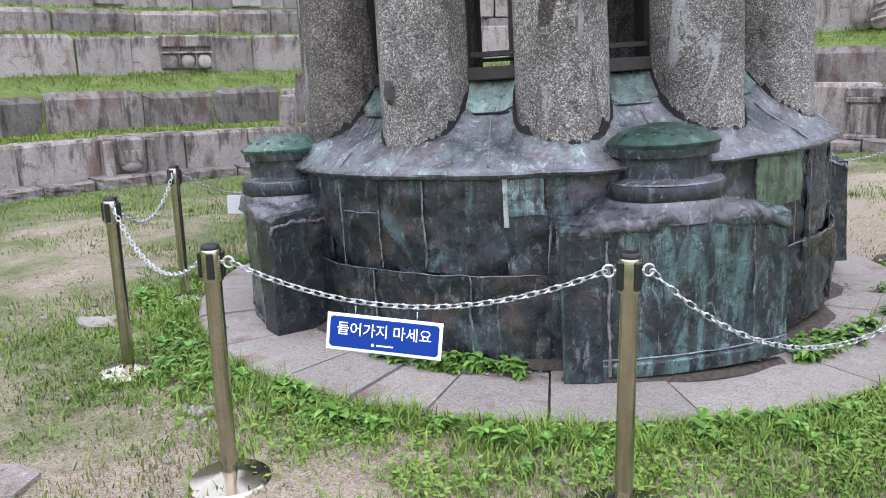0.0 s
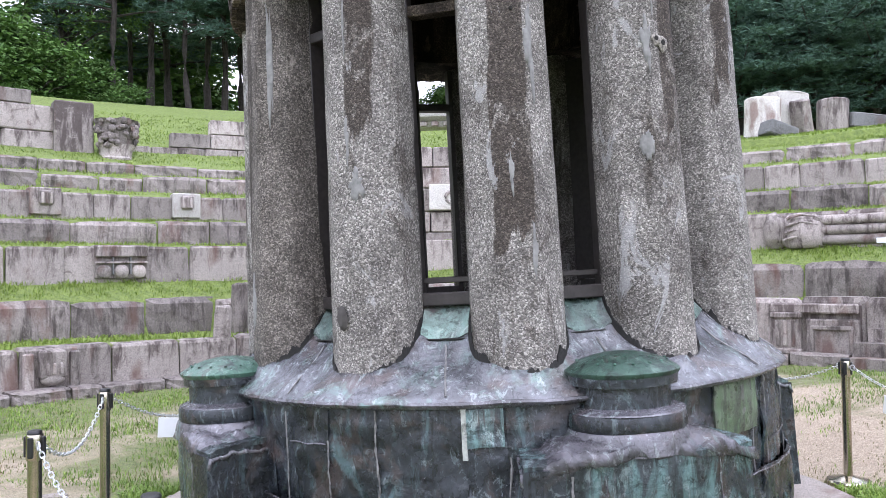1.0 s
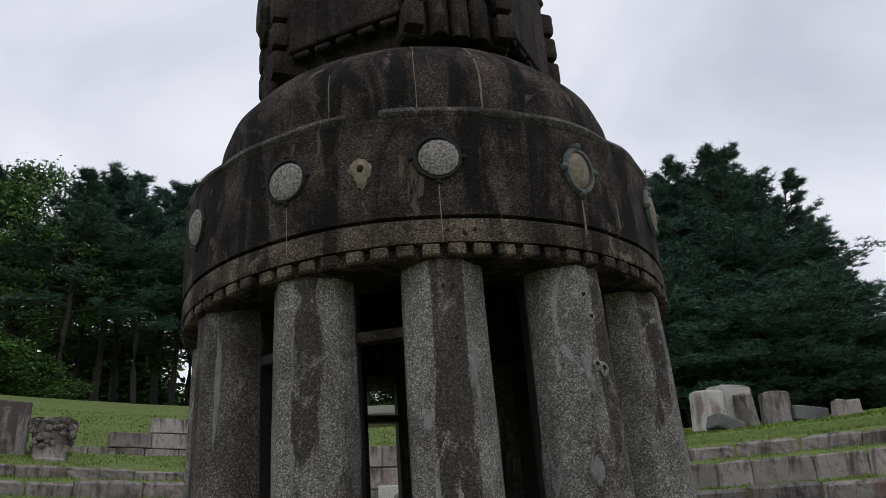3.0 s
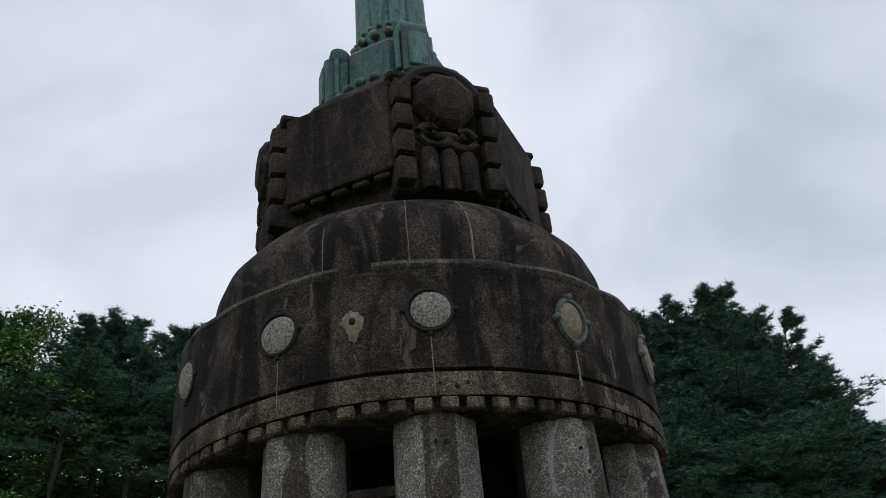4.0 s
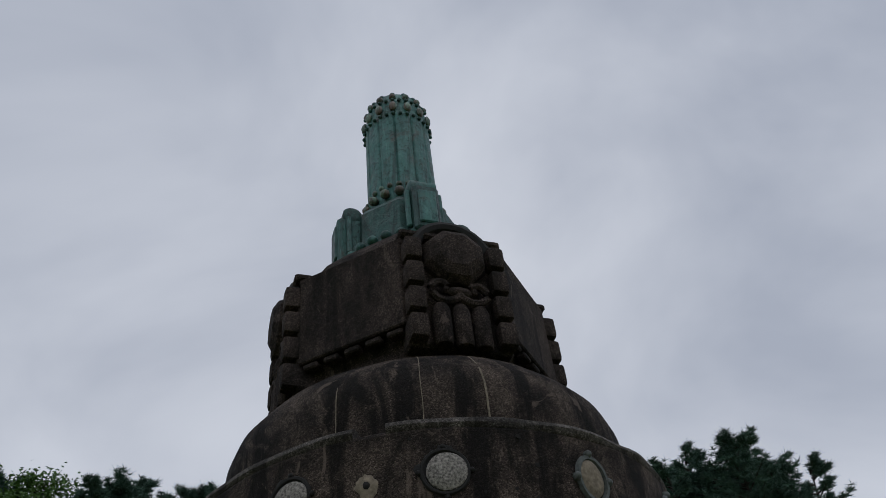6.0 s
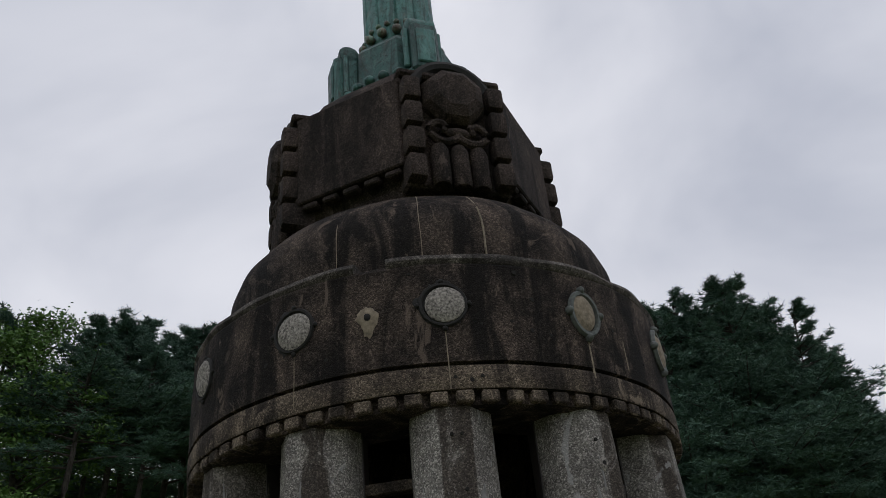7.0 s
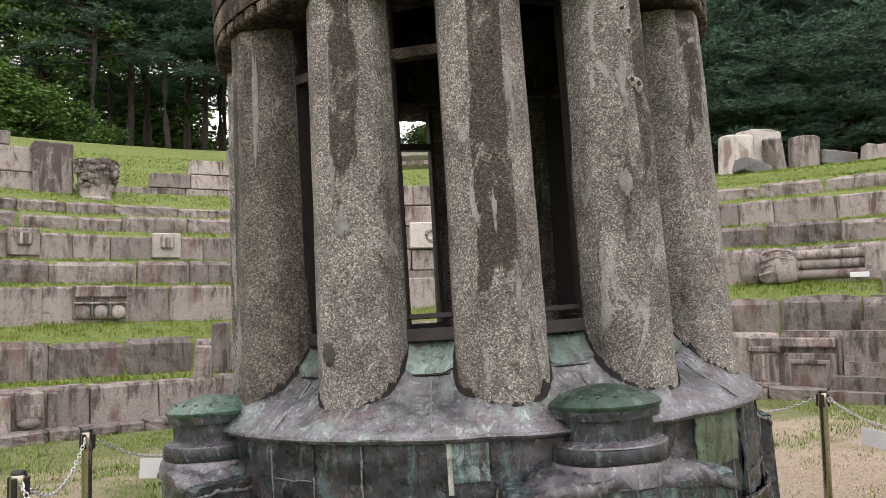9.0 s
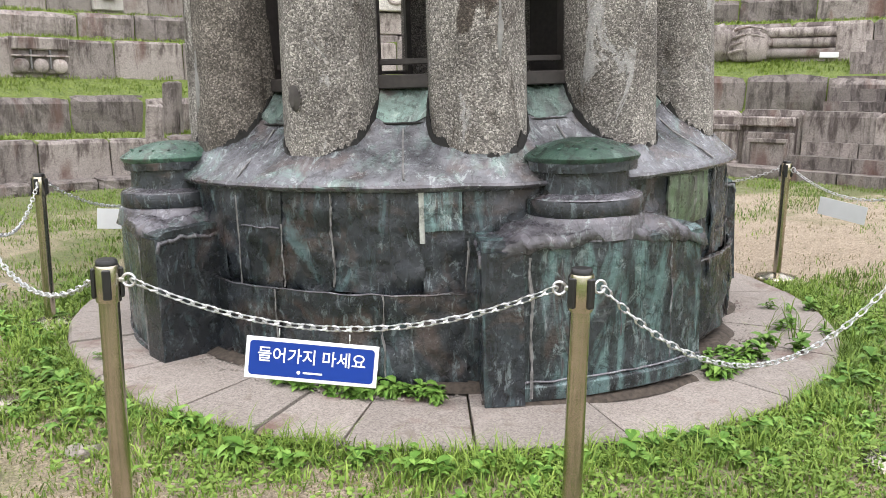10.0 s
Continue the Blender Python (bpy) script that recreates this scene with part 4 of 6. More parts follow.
for k, th in enumerate(PIERS):
    m = polar(1.04, th)
    bm = bmesh.new()
    box(bm, 0.80, 0.16, 0.98, Matrix.Translation((0, 0.05, 5.70)), 0.02)
    pier = part("pier", bm, M_TOPSTONE, tier, "carved stone pier", at=m)
    for s in (-1, 1):
        for j in range(4):
            bm = bmesh.new()
            box(bm, 0.14, 0.20, 0.205, Matrix.Translation((s * 0.335, -0.04, 5.33 + 0.245 * j)), 0.035, 2)
            part("quoin", bm, M_TOPSTONE, pier, "", True)
    for j in (-1, 0, 1):
        bm = bmesh.new()
        revolve(bm, [(0.0, 0), (0.062, 0.0), (0.072, 0.03), (0.072, 0.30), (0.05, 0.36), (0.0, 0.38)], 12, rough=0.008, seed=j)
        part("colonnette", bm, M_TOPSTONE, pier, "", True, Matrix.Translation((j * 0.15, -0.07, 5.20)))
    for s in (-1, 1):
        bm = bmesh.new()
        sp = [(s * (0.13 + (0.09 - 0.012 * i) * math.cos(i * 0.62)), -0.10, 5.70 + (0.085 - 0.011 * i) * math.sin(i * 0.62)) for i in range(-5, 8)]
        rod(bm, sp, 0.032, 7)
        part("scroll", bm, M_TOPSTONE, pier, "", True)
    bm = bmesh.new()
    ball(bm, Matrix.Translation((0, -0.09, 5.68)) @ Matrix.Diagonal((0.11, 0.05, 0.045, 1)))
    part("boss_leaf", bm, M_TOPSTONE, pier, "", True)
    bm = bmesh.new()
    revolve(bm, [(0.0, 0.15), (0.16, 0.145), (0.235, 0.10), (0.265, 0.03), (0.265, -0.05)], 8, 22.5, 382.5)
    part("boss", bm, M_TOPSTONE, pier, "eight-sided stone boss", at=Matrix.Translation((0, -0.05, 6.035)) @ Matrix.Rotation(radians(90), 4, "X"))
    bm = bmesh.new()
    box(bm, 0.84, 0.34, 0.07, Matrix.Translation((0, 0.10, 6.27)), 0.02)
    part("cap_stone", bm, M_TOPSTONE, pier)
    bm = bmesh.new()
    rod(bm, [(0.31 * math.sin(radians(a)), -0.03, 6.085 + 0.315 * math.cos(radians(a))) for a in range(-80, 81, 10)], 0.05, 8)
    part("hood", bm, M_TAR, pier, "dark arched hood moulding", True)
    bm = bmesh.new()
    rod(bm, [(0, y, 6.06) for y in (0.0, 0.03, 0.3, 0.52, 0.55)], [0.26, 0.285, 0.285, 0.28, 0.25], 20)
    part("barrel", bm, M_TOPSTONE, pier, "rounded stone barrel behind the boss", True)
for k in range(4):
    th = 67 + 90 * k
    m = polar(1.0, th)
    bm = bmesh.new()
    box(bm, 0.92, 0.10, 0.80, Matrix.Translation((0, 0.0, 5.80)), 0.012)
    pan = part("panel", bm, M_TOPSTONE, tier, "plain stone panel", at=m)
    bm = bmesh.new()
    box(bm, 0.96, 0.10, 0.07, Matrix.Translation((0, 0.0, 6.20)), 0.02)
    part("cornice", bm, M_TOPSTONE, pan)
    for j in range(5):
        bm = bmesh.new()
        box(bm, 0.13, 0.08, 0.05, Matrix.Translation((-0.36 + 0.18 * j, 0.0, 5.365)), 0.012)
        part("dentil", bm, M_TOPSTONE, pan)

# green copper finial
bm = bmesh.new()
revolve(bm, [(0.0, 6.70), (0.62, 6.72), (0.62, 6.78), (0.53, 6.82), (0.52, 7.30), (0.47, 7.38), (0.40, 7.42), (0.36, 7.46), (0.36, 7.50), (0.0, 7.5)], 8, 22 - 22.5, 22 + 337.5)
fin = part("finial_base", bm, M_VERDI, spire, "green copper finial base with brackets")
for k, th in enumerate(PIERS):
    bm = bmesh.new()
    box(bm, 0.25, 0.40, 0.56, Matrix.Translation((0, 0, 7.04)), 0.03)
    br = part("bracket", bm, M_VERDI, fin, at=polar(0.49, th))
    bm = bmesh.new()
    rod(bm, [(-0.14, -0.06, 7.36), (-0.12, -0.06, 7.36), (0.12, -0.06, 7.36), (0.14, -0.06, 7.36)], [0.05, 0.095, 0.095, 0.05], 14)
    part("volute", bm, M_VERDI, br, "", True)
    bm = bmesh.new()
    box(bm, 0.17, 0.03, 0.40, Matrix.Translation((0, -0.205, 7.03)), 0.012)
    part("plate", bm, M_VERDI, br)
    for x in (-0.15, 0.15):
        bm = bmesh.new()
        box(bm, 0.05, 0.05, 0.46, Matrix.Translation((x, -0.1, 7.07)), 0.012)
        part("strip", bm, M_VERDI, br)
bm = bmesh.new()
ball(bm, Matrix.Diagonal((0.052, 0.052, 0.045, 1)), 10, 7)
egg = part("egg", bm, M_VERDI, fin, "", True, polar(0.60, 0, 6.79))
for i in range(1, 28):
    again(egg, polar(0.60, i * 360 / 28, 6.79))
bm = bmesh.new()
NF = 128
rows = []
for z, r in ((7.45, 0.33), (7.60, 0.34), (7.72, 0.34), (8.70, 0.335), (8.78, 0.345), (9.0, 0.33), (9.18, 0.28), (9.25, 0.18)):
    row = []
    for i in range(NF):
        a = 2 * math.pi * i / NF
        q = (i * 12 / NF) % 1.0
        d = (0.010 if 0.06 < q < 0.94 else -0.006) if 7.7 < z < 8.75 else 0
        row.append(bm.verts.new(((r + d) * math.sin(a), -(r + d) * math.cos(a), z)))
    rows.append(row)
for a, b in zip(rows, rows[1:]):
    for i in range(NF):
        bm.faces.new((a[i], a[(i + 1) % NF], b[(i + 1) % NF], b[i]))
bm.faces.new(rows[-1])
bmesh.ops.recalc_face_normals(bm, faces=bm.faces)
shaft = part("finial_shaft", bm, M_VERDI, spire, "ribbed green copper shaft with a beaded crown")
M_BEAD = old_copper("brown_green_copper", (0.07, 0.055, 0.04), (0.10, 0.17, 0.13), (0.2, 0.24, 0.2), 0.45, 0.6)
for z, r, cnt, sz, mt in ((7.56, 0.375, 16, (0.05, 0.05, 0.05), M_BEAD), (7.68, 0.35, 24, (0.03, 0.03, 0.03), M_BEAD), (8.76, 0.36, 30, (0.022, 0.022, 0.022), M_VERDI),
                          (8.88, 0.355, 14, (0.045, 0.035, 0.07), M_BEAD), (9.0, 0.345, 30, (0.022, 0.022, 0.022), M_VERDI), (9.08, 0.32, 14, (0.04, 0.04, 0.045), M_BEAD), (9.17, 0.27, 14, (0.035, 0.035, 0.035), M_VERDI), (9.23, 0.17, 10, (0.035, 0.035, 0.03), M_BEAD)):
    bm = bmesh.new()
    ball(bm, Matrix.Diagonal((*sz, 1)), 8, 6)
    bead = part("bead", bm, mt, shaft, "", True, polar(r, 0, z))
    for i in range(1, cnt):
        again(bead, polar(r, i * 360 / cnt, z))


# ---------------------------------------------------------------- rope posts, chains and signs
POSTS = [(0.0, 0.0), (1.469, 0.0), (2.86, 0.62), (-1.06, 1.02), (-1.45, 2.35), (3.59, 3.98), (-1.25, 4.75), (2.75, 5.75), (4.25, 2.75)]


def make_post(m):
    p = thing("barrier_post", m, "stainless steel barrier post on a round base", "barrier post", "barrier posts round the monument")
    bm = bmesh.new()
    revolve(bm, [(0.0, -0.01), (0.155, -0.01), (0.16, 0.004), (0.15, 0.018), (0.07, 0.034), (0.034, 0.045), (0.0, 0.045)], 36)
    part("base", bm, M_STEEL, p, "shiny domed steel foot", True)
    bm = bmesh.new()
    revolve(bm, [(0.0, 0.03), (0.0315, 0.03), (0.0315, 0.80), (0.0, 0.80)], 24)
    part("tube", bm, M_STEEL, p, "", True).data.polygons.foreach_set("use_smooth", [True] * 72)
    bm = bmesh.new()
    revolve(bm, [(0.0, 0.79), (0.037, 0.795), (0.0385, 0.80), (0.0385, 0.905), (0.036, 0.912), (0.0, 0.913)], 24)
    head = part("head", bm, M_STEEL, p, "", True)
    bm = bmesh.new()
    revolve(bm, [(0.0, 0.913), (0.033, 0.913), (0.033, 0.924), (0.028, 0.93), (0.0, 0.93)], 24)
    part("top_cap", bm, M_BLACK, head, "black plastic cap", True)
    for a in (0, 90, 180, 270):
        bm = bmesh.new()
        box(bm, 0.026, 0.014, 0.095, Matrix.Translation((0, 0, 0.855)), 0.004)
        part("slot_cover", bm, M_BLACK, head, "black plastic slot cover", at=polar(0.041, a))
    return p


posts = [make_post(pose(*POSTS[0], 0.0, 0, 0, 20))]
for x, y in POSTS[1:]:
    posts.append(copy_thing(posts[0], pose(x, y, ground_z(x, y), 0, 0, 20 + 13 * x)))

bm = bmesh.new()
rod(bm, [(0.0, 0.0095 * math.sin(a), 0.018 * math.cos(a) + 0.006 * (1 if math.cos(a) > 0 else -1)) for a in [2 * math.pi * i / 14 for i in range(14)]], 0.0036, 5, True)
link_mesh = part("link", bm, M_CHAIN, None, "", True)
LINK = link_mesh.data
bpy.data.objects.remove(link_mesh)


def sag_points(a, b, sag, n):
    a, b = Vector(a), Vector(b)
    return [a.lerp(b, i / n) - Vector((0, 0, sag * 4 * (i / n) * (1 - i / n))) for i in range(n + 1)]


def make_chain(i, j, sag, lead=0.075):
    pa, pb = posts[i].matrix_basis.translation, posts[j].matrix_basis.translation
    d = (pb - pa).to_2d().normalized().to_3d()
    a, b = pa + d * lead + Vector((0, 0, 0.865)), pb - d * lead + Vector((0, 0, 0.865))
    ch = thing("chain", Matrix.Translation(a), "galvanised steel chain hung between two barrier posts", "chain", "barrier chains")
    length = (b - a).length * (1 + 2.6 * (sag / (b - a).length) ** 2)
    n = max(6, int(length / 0.0385))
    pts = sag_points(a, b, sag, n)
    for k in range(n):
        mid, way = (pts[k] + pts[k + 1]) / 2 - a, (pts[k + 1] - pts[k]).normalized()
        o = new("link", LINK)
        o.parent = ch
        o.matrix_basis = Matrix.Translation(mid) @ way.to_track_quat("Z", "Y").to_matrix().to_4x4() @ Matrix.Rotation(radians(90 * (k % 2) + 20), 4, "Z")
    for end, s in ((a, -1), (b, 1)):
        bm = bmesh.new()
        rod(bm, [Vector((0.02 * math.cos(t), 0, 0.02 * math.sin(t))) for t in [2 * math.pi * q / 16 for q in range(16)]], 0.0045, 6, True)
        part("end_ring", bm, M_CHAIN, ch, "steel end ring", True, Matrix.Translation(end - a + d * s * 0.008) @ Matrix.Rotation(math.atan2(d.y, d.x), 4, "Z"))
        bm = bmesh.new()
        box(bm, 0.035, 0.012, 0.014, bevel=0.003)
        part("hook", bm, M_CHAIN, ch, at=Matrix.Translation(end - a + d * s * 0.04) @ Matrix.Rotation(math.atan2(d.y, d.x), 4, "Z"))
    return ch


make_chain(0, 1, 0.145)
make_chain(1, 2, 0.345)
make_chain(3, 0, 0.17)
make_chain(3, 4, 0.17)
make_chain(4, 6, 0.28)
make_chain(7, 5, 0.2)
make_chain(5, 8, 0.19)


def text_mesh(body, size):
    cu = bpy.data.curves.new("text", "FONT")
    cu.body, cu.size, cu.extrude, cu.align_x, cu.align_y = body, size, 0.0005, "CENTER", "CENTER"
    cu.offset = size * 0.012
    ob = bpy.data.objects.new("text", cu)
    scene.collection.objects.link(ob)
    me = bpy.data.meshes.new_from_object(ob.evaluated_get(bpy.context.evaluated_depsgraph_get()))
    bpy.data.objects.remove(ob)
    return me


def make_sign(m, label, w, h, printed):
    s = thing("hanging_sign", m, label, "sign", "signs on the chains")
    bm = bmesh.new()
    box(bm, w, 0.004, h, bevel=0.0015)
    board = part("board", bm, M_WHITE, s, "white board")
    for x in (-w * 0.26, w * 0.27):
        bm = bmesh.new()
        rod(bm, [(x, 0, h / 2 - 0.006), (x + 0.002, -0.004, h / 2 + 0.012), (x, 0, h / 2 + 0.03)], 0.0022, 5)
        part("wire_hook", bm, M_CHAIN, s)
    if printed:
        bm = bmesh.new()
        hw, hh, cr = w * 0.47, h * 0.41, 0.012
        ring_pts = []
        for qx, qz, a0 in ((1, 1, 0), (-1, 1, 90), (-1, -1, 180), (1, -1, 270)):
            for k in range(5):
                a = radians(a0 + 22.5 * k)
                ring_pts.append(bm.verts.new((qx * (hw - cr) + cr * math.cos(a), -0.0028, qz * (hh - cr) + cr * math.sin(a))))
        bm.faces.new(ring_pts)
        part("blue_field", bm, M_BLUE, board, "blue printed field")
        me = text_mesh("들어가지 마세요", h * 0.385)
        me.materials.clear()
        me.materials.append(M_LETTER)
        o = new("lettering", me)
        o.parent = board
        o.matrix_basis = Matrix.Translation((0, -0.0036, h * 0.075)) @ Matrix.Rotation(radians(90), 4, "X")
        tagged(o, "white lettering")
        bm = bmesh.new()
        revolve(bm, [(0.0, 0.0005), (0.006, 0.0005)], 14)
        part("emblem", bm, M_LETTER, board, "small white disc", at=Matrix.Translation((-0.038, -0.0034, -h * 0.28)) @ Matrix.Rotation(radians(90), 4, "X"))
        bm = bmesh.new()
        box(bm, 0.06, 0.0006, 0.006)
        part("bar", bm, M_LETTER, board, "small white bar", at=Matrix.Translation((0.006, -0.0034, -h * 0.28)))
    return s


make_sign(pose(0.638, -0.02, 0.617, -8, 4.4, 1.2), "blue and white warning sign hung from the chain", 0.415, 0.132, True)
make_sign(pose(-1.40, 3.45, 0.48, 0, 3, 20), "blank white back of a hanging sign", 0.415, 0.15, False)
make_sign(pose(3.83, 3.5, 0.605 + ground_z(3.84, 3.5), 0, 6, -56), "blank white back of a hanging sign", 0.37, 0.13, False)


# chips and bullet holes on the columns
def on_column(ci, z, off=0.0):
    return polar(RC, COLS[ci]) @ polar(CR0 + (CR1 - CR0) * (z - 1.1) / 2.3 + 0.006, off, z) @ Matrix.Translation((0, -0.035 * (3.4 - z) / 2.3, 0))


def column_chip(ci, z, off, rad, patch):
    bm = bmesh.new()
    if patch:
        bm.free()
        bm = ragged(rad * 1.7, z * 7, 0.4, 0.003, 16)
        c = part("chip", bm, M_DISC, spire, "pale chipped patch on a column", True, on_column(ci, z, off) @ Matrix.Rotation(radians(90), 4, "X"))
        bm = bmesh.new()
    revolve(bm, [(0.0, 0.0045), (rad * 0.7, 0.004), (rad * 0.8, -0.004)], 10)
    part("hole", bm, M_HOLE, c if patch else spire, "" if patch else "drilled hole in a column", True, None if patch else on_column(ci, z, off) @ Matrix.Rotation(radians(90), 4, "X"))


for ci, z, off, rad, patch in ((0, 3.22, -4, 0.014, 0), (0, 3.22, 9, 0.013, 0), (0, 2.93, 8, 0.014, 0), (1, 3.2, -12, 0.014, 0), (1, 3.07, -6, 0.018, 1), (1, 2.80, -8, 0.018, 1), (1, 2.78, 2, 0.022, 1)):
    column_chip(ci, z, off, rad, patch)
M_SMEAR = plain("grey_mortar_smear", (0.19, 0.188, 0.182), 0.85, amount=0.3, scale=25, bump=0.4)


def smear(ci, z, off, wide, tall, seed):
    """A thin ragged skin of mortar following the column's surface."""
    vs, fs, n = [], [], 44

    def at(du, dz, out):
        zz, u = z + dz, off + du
        k = min(1.0, 0.952 / math.cos(radians((u + 22.5) % 45 - 22.5))) * 1.015
        r = (CR0 + (CR1 - CR0) * (zz - 1.1) / 2.3) * k + out
        return (r * math.sin(radians(u)), -r * math.cos(radians(u)) - 0.035 * (3.4 - zz) / 2.3, zz)

    rings = ((0.0, 0.006), (0.35, 0.006), (0.7, 0.005), (0.94, 0.004), (1.0, -0.006))
    for f, out in rings:
        for q in range(n):
            a = 2 * math.pi * q / n
            k = f * (0.75 + 0.6 * noise.noise((math.cos(a) * 1.3 + seed, math.sin(a) * 1.3, seed)) + 0.35 * noise.noise((math.cos(a) * 4, math.sin(a) * 4 + seed, 2)))
            vs.append(at(wide * k * math.cos(a), tall * k * math.sin(a), out))
    for j in range(len(rings) - 1):
        for q in range(n):
            fs.append((j * n + q, j * n + (q + 1) % n, (j + 1) * n + (q + 1) % n, (j + 1) * n + q))
    o = raw("mortar_smear", vs, fs, M_SMEAR, spire, True)
    o.matrix_basis = polar(RC, COLS[ci])
    tagged(o, "smooth grey mortar smeared over a column")


for ci, z, off, wide, tall, seed in ((11, 2.12, 14, 14, 0.10, 1.3), (11, 2.35, 2, 3.5, 0.16, 2.1), (11, 2.95, 2, 2.5, 0.16, 3.7), (0, 2.72, 30, 8, 0.22, 4.4), (0, 1.72, 20, 4, 0.14, 5.2), (0, 2.1, -2, 5, 0.12, 11.5),
                                     (1, 2.78, -22, 9, 0.16, 6.1), (1, 3.0, -10, 3, 0.12, 7.7), (1, 2.25, -30, 10, 0.09, 8.3), (10, 2.9, 44, 6, 0.45, 9.2), (10, 1.5, -8, 9, 0.2, 10.4)):
    smear(ci, z, off, wide, tall, seed)
# a bruise low on one column
bm = bmesh.new()
revolve(bm, [(0.0, 0.012), (0.03, 0.014), (0.05, -0.002)], 14, rough=0.02, seed=3)
part("bruise", bm, M_INNER, spire, "dark knocked spot low on a column", True, on_column(11, 1.43, -12) @ Matrix.Rotation(radians(90), 4, "X") @ Matrix.Diagonal((0.8, 1.3, 1, 1)))
# pale lime runs under the medallions
for th, z0, z1, w in ((7, 3.45, 3.8, 0.006), (37, 3.55, 3.8, 0.016), (-23, 3.48, 3.8, 0.005), (48, 3.66, 3.85, 0.008)):
    bm = bmesh.new()
    rod(bm, [(0.004 * noise.noise((th, i, 0)), 0, z0 + (z1 - z0) * i / 8) for i in range(9)], [w * (0.6 + 0.5 * abs(noise.noise((i, th, 2)))) for i in range(9)], 5)
    part("lime_run", bm, M_PATCH, ring, "pale lime run", True, polar(1.703, th) @ Matrix.Diagonal((1, 0.35, 1, 1)))
for th, z0, z1, w in ((4, 4.36, 5.05, 0.003), (19.5, 4.36, 5.0, 0.007), (-17, 4.36, 4.95, 0.003)):
    bm = bmesh.new()
    zs = [z0 + (z1 - z0) * i / 10 for i in range(11)]
    dp = [(4.27, 1.505), (4.55, 1.50), (4.70, 1.48), (4.83, 1.43), (4.94, 1.34), (5.02, 1.26), (5.06, 1.2)]
    rs = [float(np.interp(z, [q[0] for q in dp], [q[1] for q in dp])) for z in zs]
    rod(bm, [(0.012 * noise.noise((th, z * 3, 0)), -r, z) for r, z in zip(rs, zs)], w, 5)
    part("joint", bm, M_PATCH, dome, "pale mortar joint", True, Matrix.Rotation(radians(th), 4, "Z"))

# ---------------------------------------------------------------- carved fragments set in the terrace walls
def at_wall(r, th, z):
    return Matrix.Translation((CX, CY, 0)) @ polar(r, th, z) @ Matrix.Rotation(math.pi, 4, "Z")


def slab_part(name, parent, sx, sy, sz, x, y, z, material, bevel=0.02, label=""):
    bm = bmesh.new()
    box(bm, sx, sy, sz, Matrix.Translation((x, y, z)), bevel)
    return part(name, bm, material, parent, label)


f = thing("carved_stone_block", at_wall(9.82, 222.3, 1.60), "granite block carved with a railing over three roundels", "carved stone")
slab_part("block", f, 0.85, 0.3, 0.56, 0, 0.13, 0.28, M_TERRACE)
slab_part("lintel", f, 0.85, 0.08, 0.19, 0, -0.05, 0.455, M_TERRACE)
slab_part("rail", f, 0.84, 0.06, 0.03, 0, -0.05, 0.27, M_TERRACE, 0.006)
for x in (-0.14, 0.14):
    slab_part("post", f, 0.025, 0.06, 0.3, x, -0.045, 0.22, M_DARKSTONE, 0.005)
for x in (-0.28, 0.0, 0.28):
    bm = bmesh.new()
    revolve(bm, [(0.0, 0.05), (0.09, 0.045), (0.115, 0.02), (0.12, -0.03)], 18)
    part("roundel", bm, M_TERRACE, f, "", True, Matrix.Translation((x, -0.03, 0.12)) @ Matrix.Rotation(radians(90), 4, "X"))

f = thing("carved_bracket", at_wall(7.82, 233.0, 0.05), "granite bracket carved with drops, set between slim posts", "carved stone")
slab_part("backing", f, 0.72, 0.2, 0.66, 0, 0.12, 0.30, M_ROUGH)
for x in (-0.3, 0.3):
    slab_part("post", f, 0.12, 0.12, 0.6, x, 0.0, 0.28, M_TERRACE)
slab_part("tablet", f, 0.34, 0.14, 0.38, 0, -0.03, 0.42, M_TERRACE, 0.03)
for x in (-0.09, 0.0, 0.09):
    slab_part("drop", f, 0.045, 0.05, 0.16, x, -0.105, 0.36, M_TERRACE, 0.015)
bm = bmesh.new()
ball(bm, Matrix.Translation((0, -0.03, 0.22)) @ Matrix.Diagonal((0.16, 0.09, 0.09, 1)), 14, 9)
part("pendant", bm, M_TERRACE, f, "", True)

for th, nm in ((214.3, 0), (226.8, 1)):
    f = thing("carved_shield", at_wall(11.34, th, 2.74), "pale granite block carved with a small fluted shield", "carved stone")
    slab_part("block", f, 0.52, 0.3, 0.48, 0, 0.12, 0.24, M_DRUM if nm == 0 else M_TERRACE)
    slab_part("shield", f, 0.24, 0.08, 0.26, 0, -0.06, 0.30, M_TERRACE, 0.03)
    for x in (-0.07, 0, 0.07):
        slab_part("flute", f, 0.045, 0.04, 0.2, x, -0.11, 0.29, M_TERRACE, 0.012)

f = thing("carved_window_fragment", at_wall(7.80, 147.3, 0.32), "carved granite fragment of a fluted bracket beside a stepped window surround", "carved stone")
slab_part("backing", f, 1.25, 0.2, 0.85, 0.0, 0.12, 0.36, M_TERRACE)
slab_part("head", f, 1.2, 0.12, 0.14, 0.0, -0.02, 0.72, M_TERRACE)
slab_part("bracket", f, 0.40, 0.16, 0.52, -0.36, -0.03, 0.36, M_TERRACE, 0.03)
slab_part("bracket_top", f, 0.44, 0.2, 0.09, -0.36, -0.05, 0.62, M_TERRACE)
slab_part("bracket_foot", f, 0.44, 0.2, 0.08, -0.36, -0.05, 0.1, M_TERRACE)
for x in (-0.47, -0.36, -0.25):
    slab_part("flute", f, 0.06, 0.05, 0.38, x, -0.12, 0.36, M_TERRACE, 0.015)
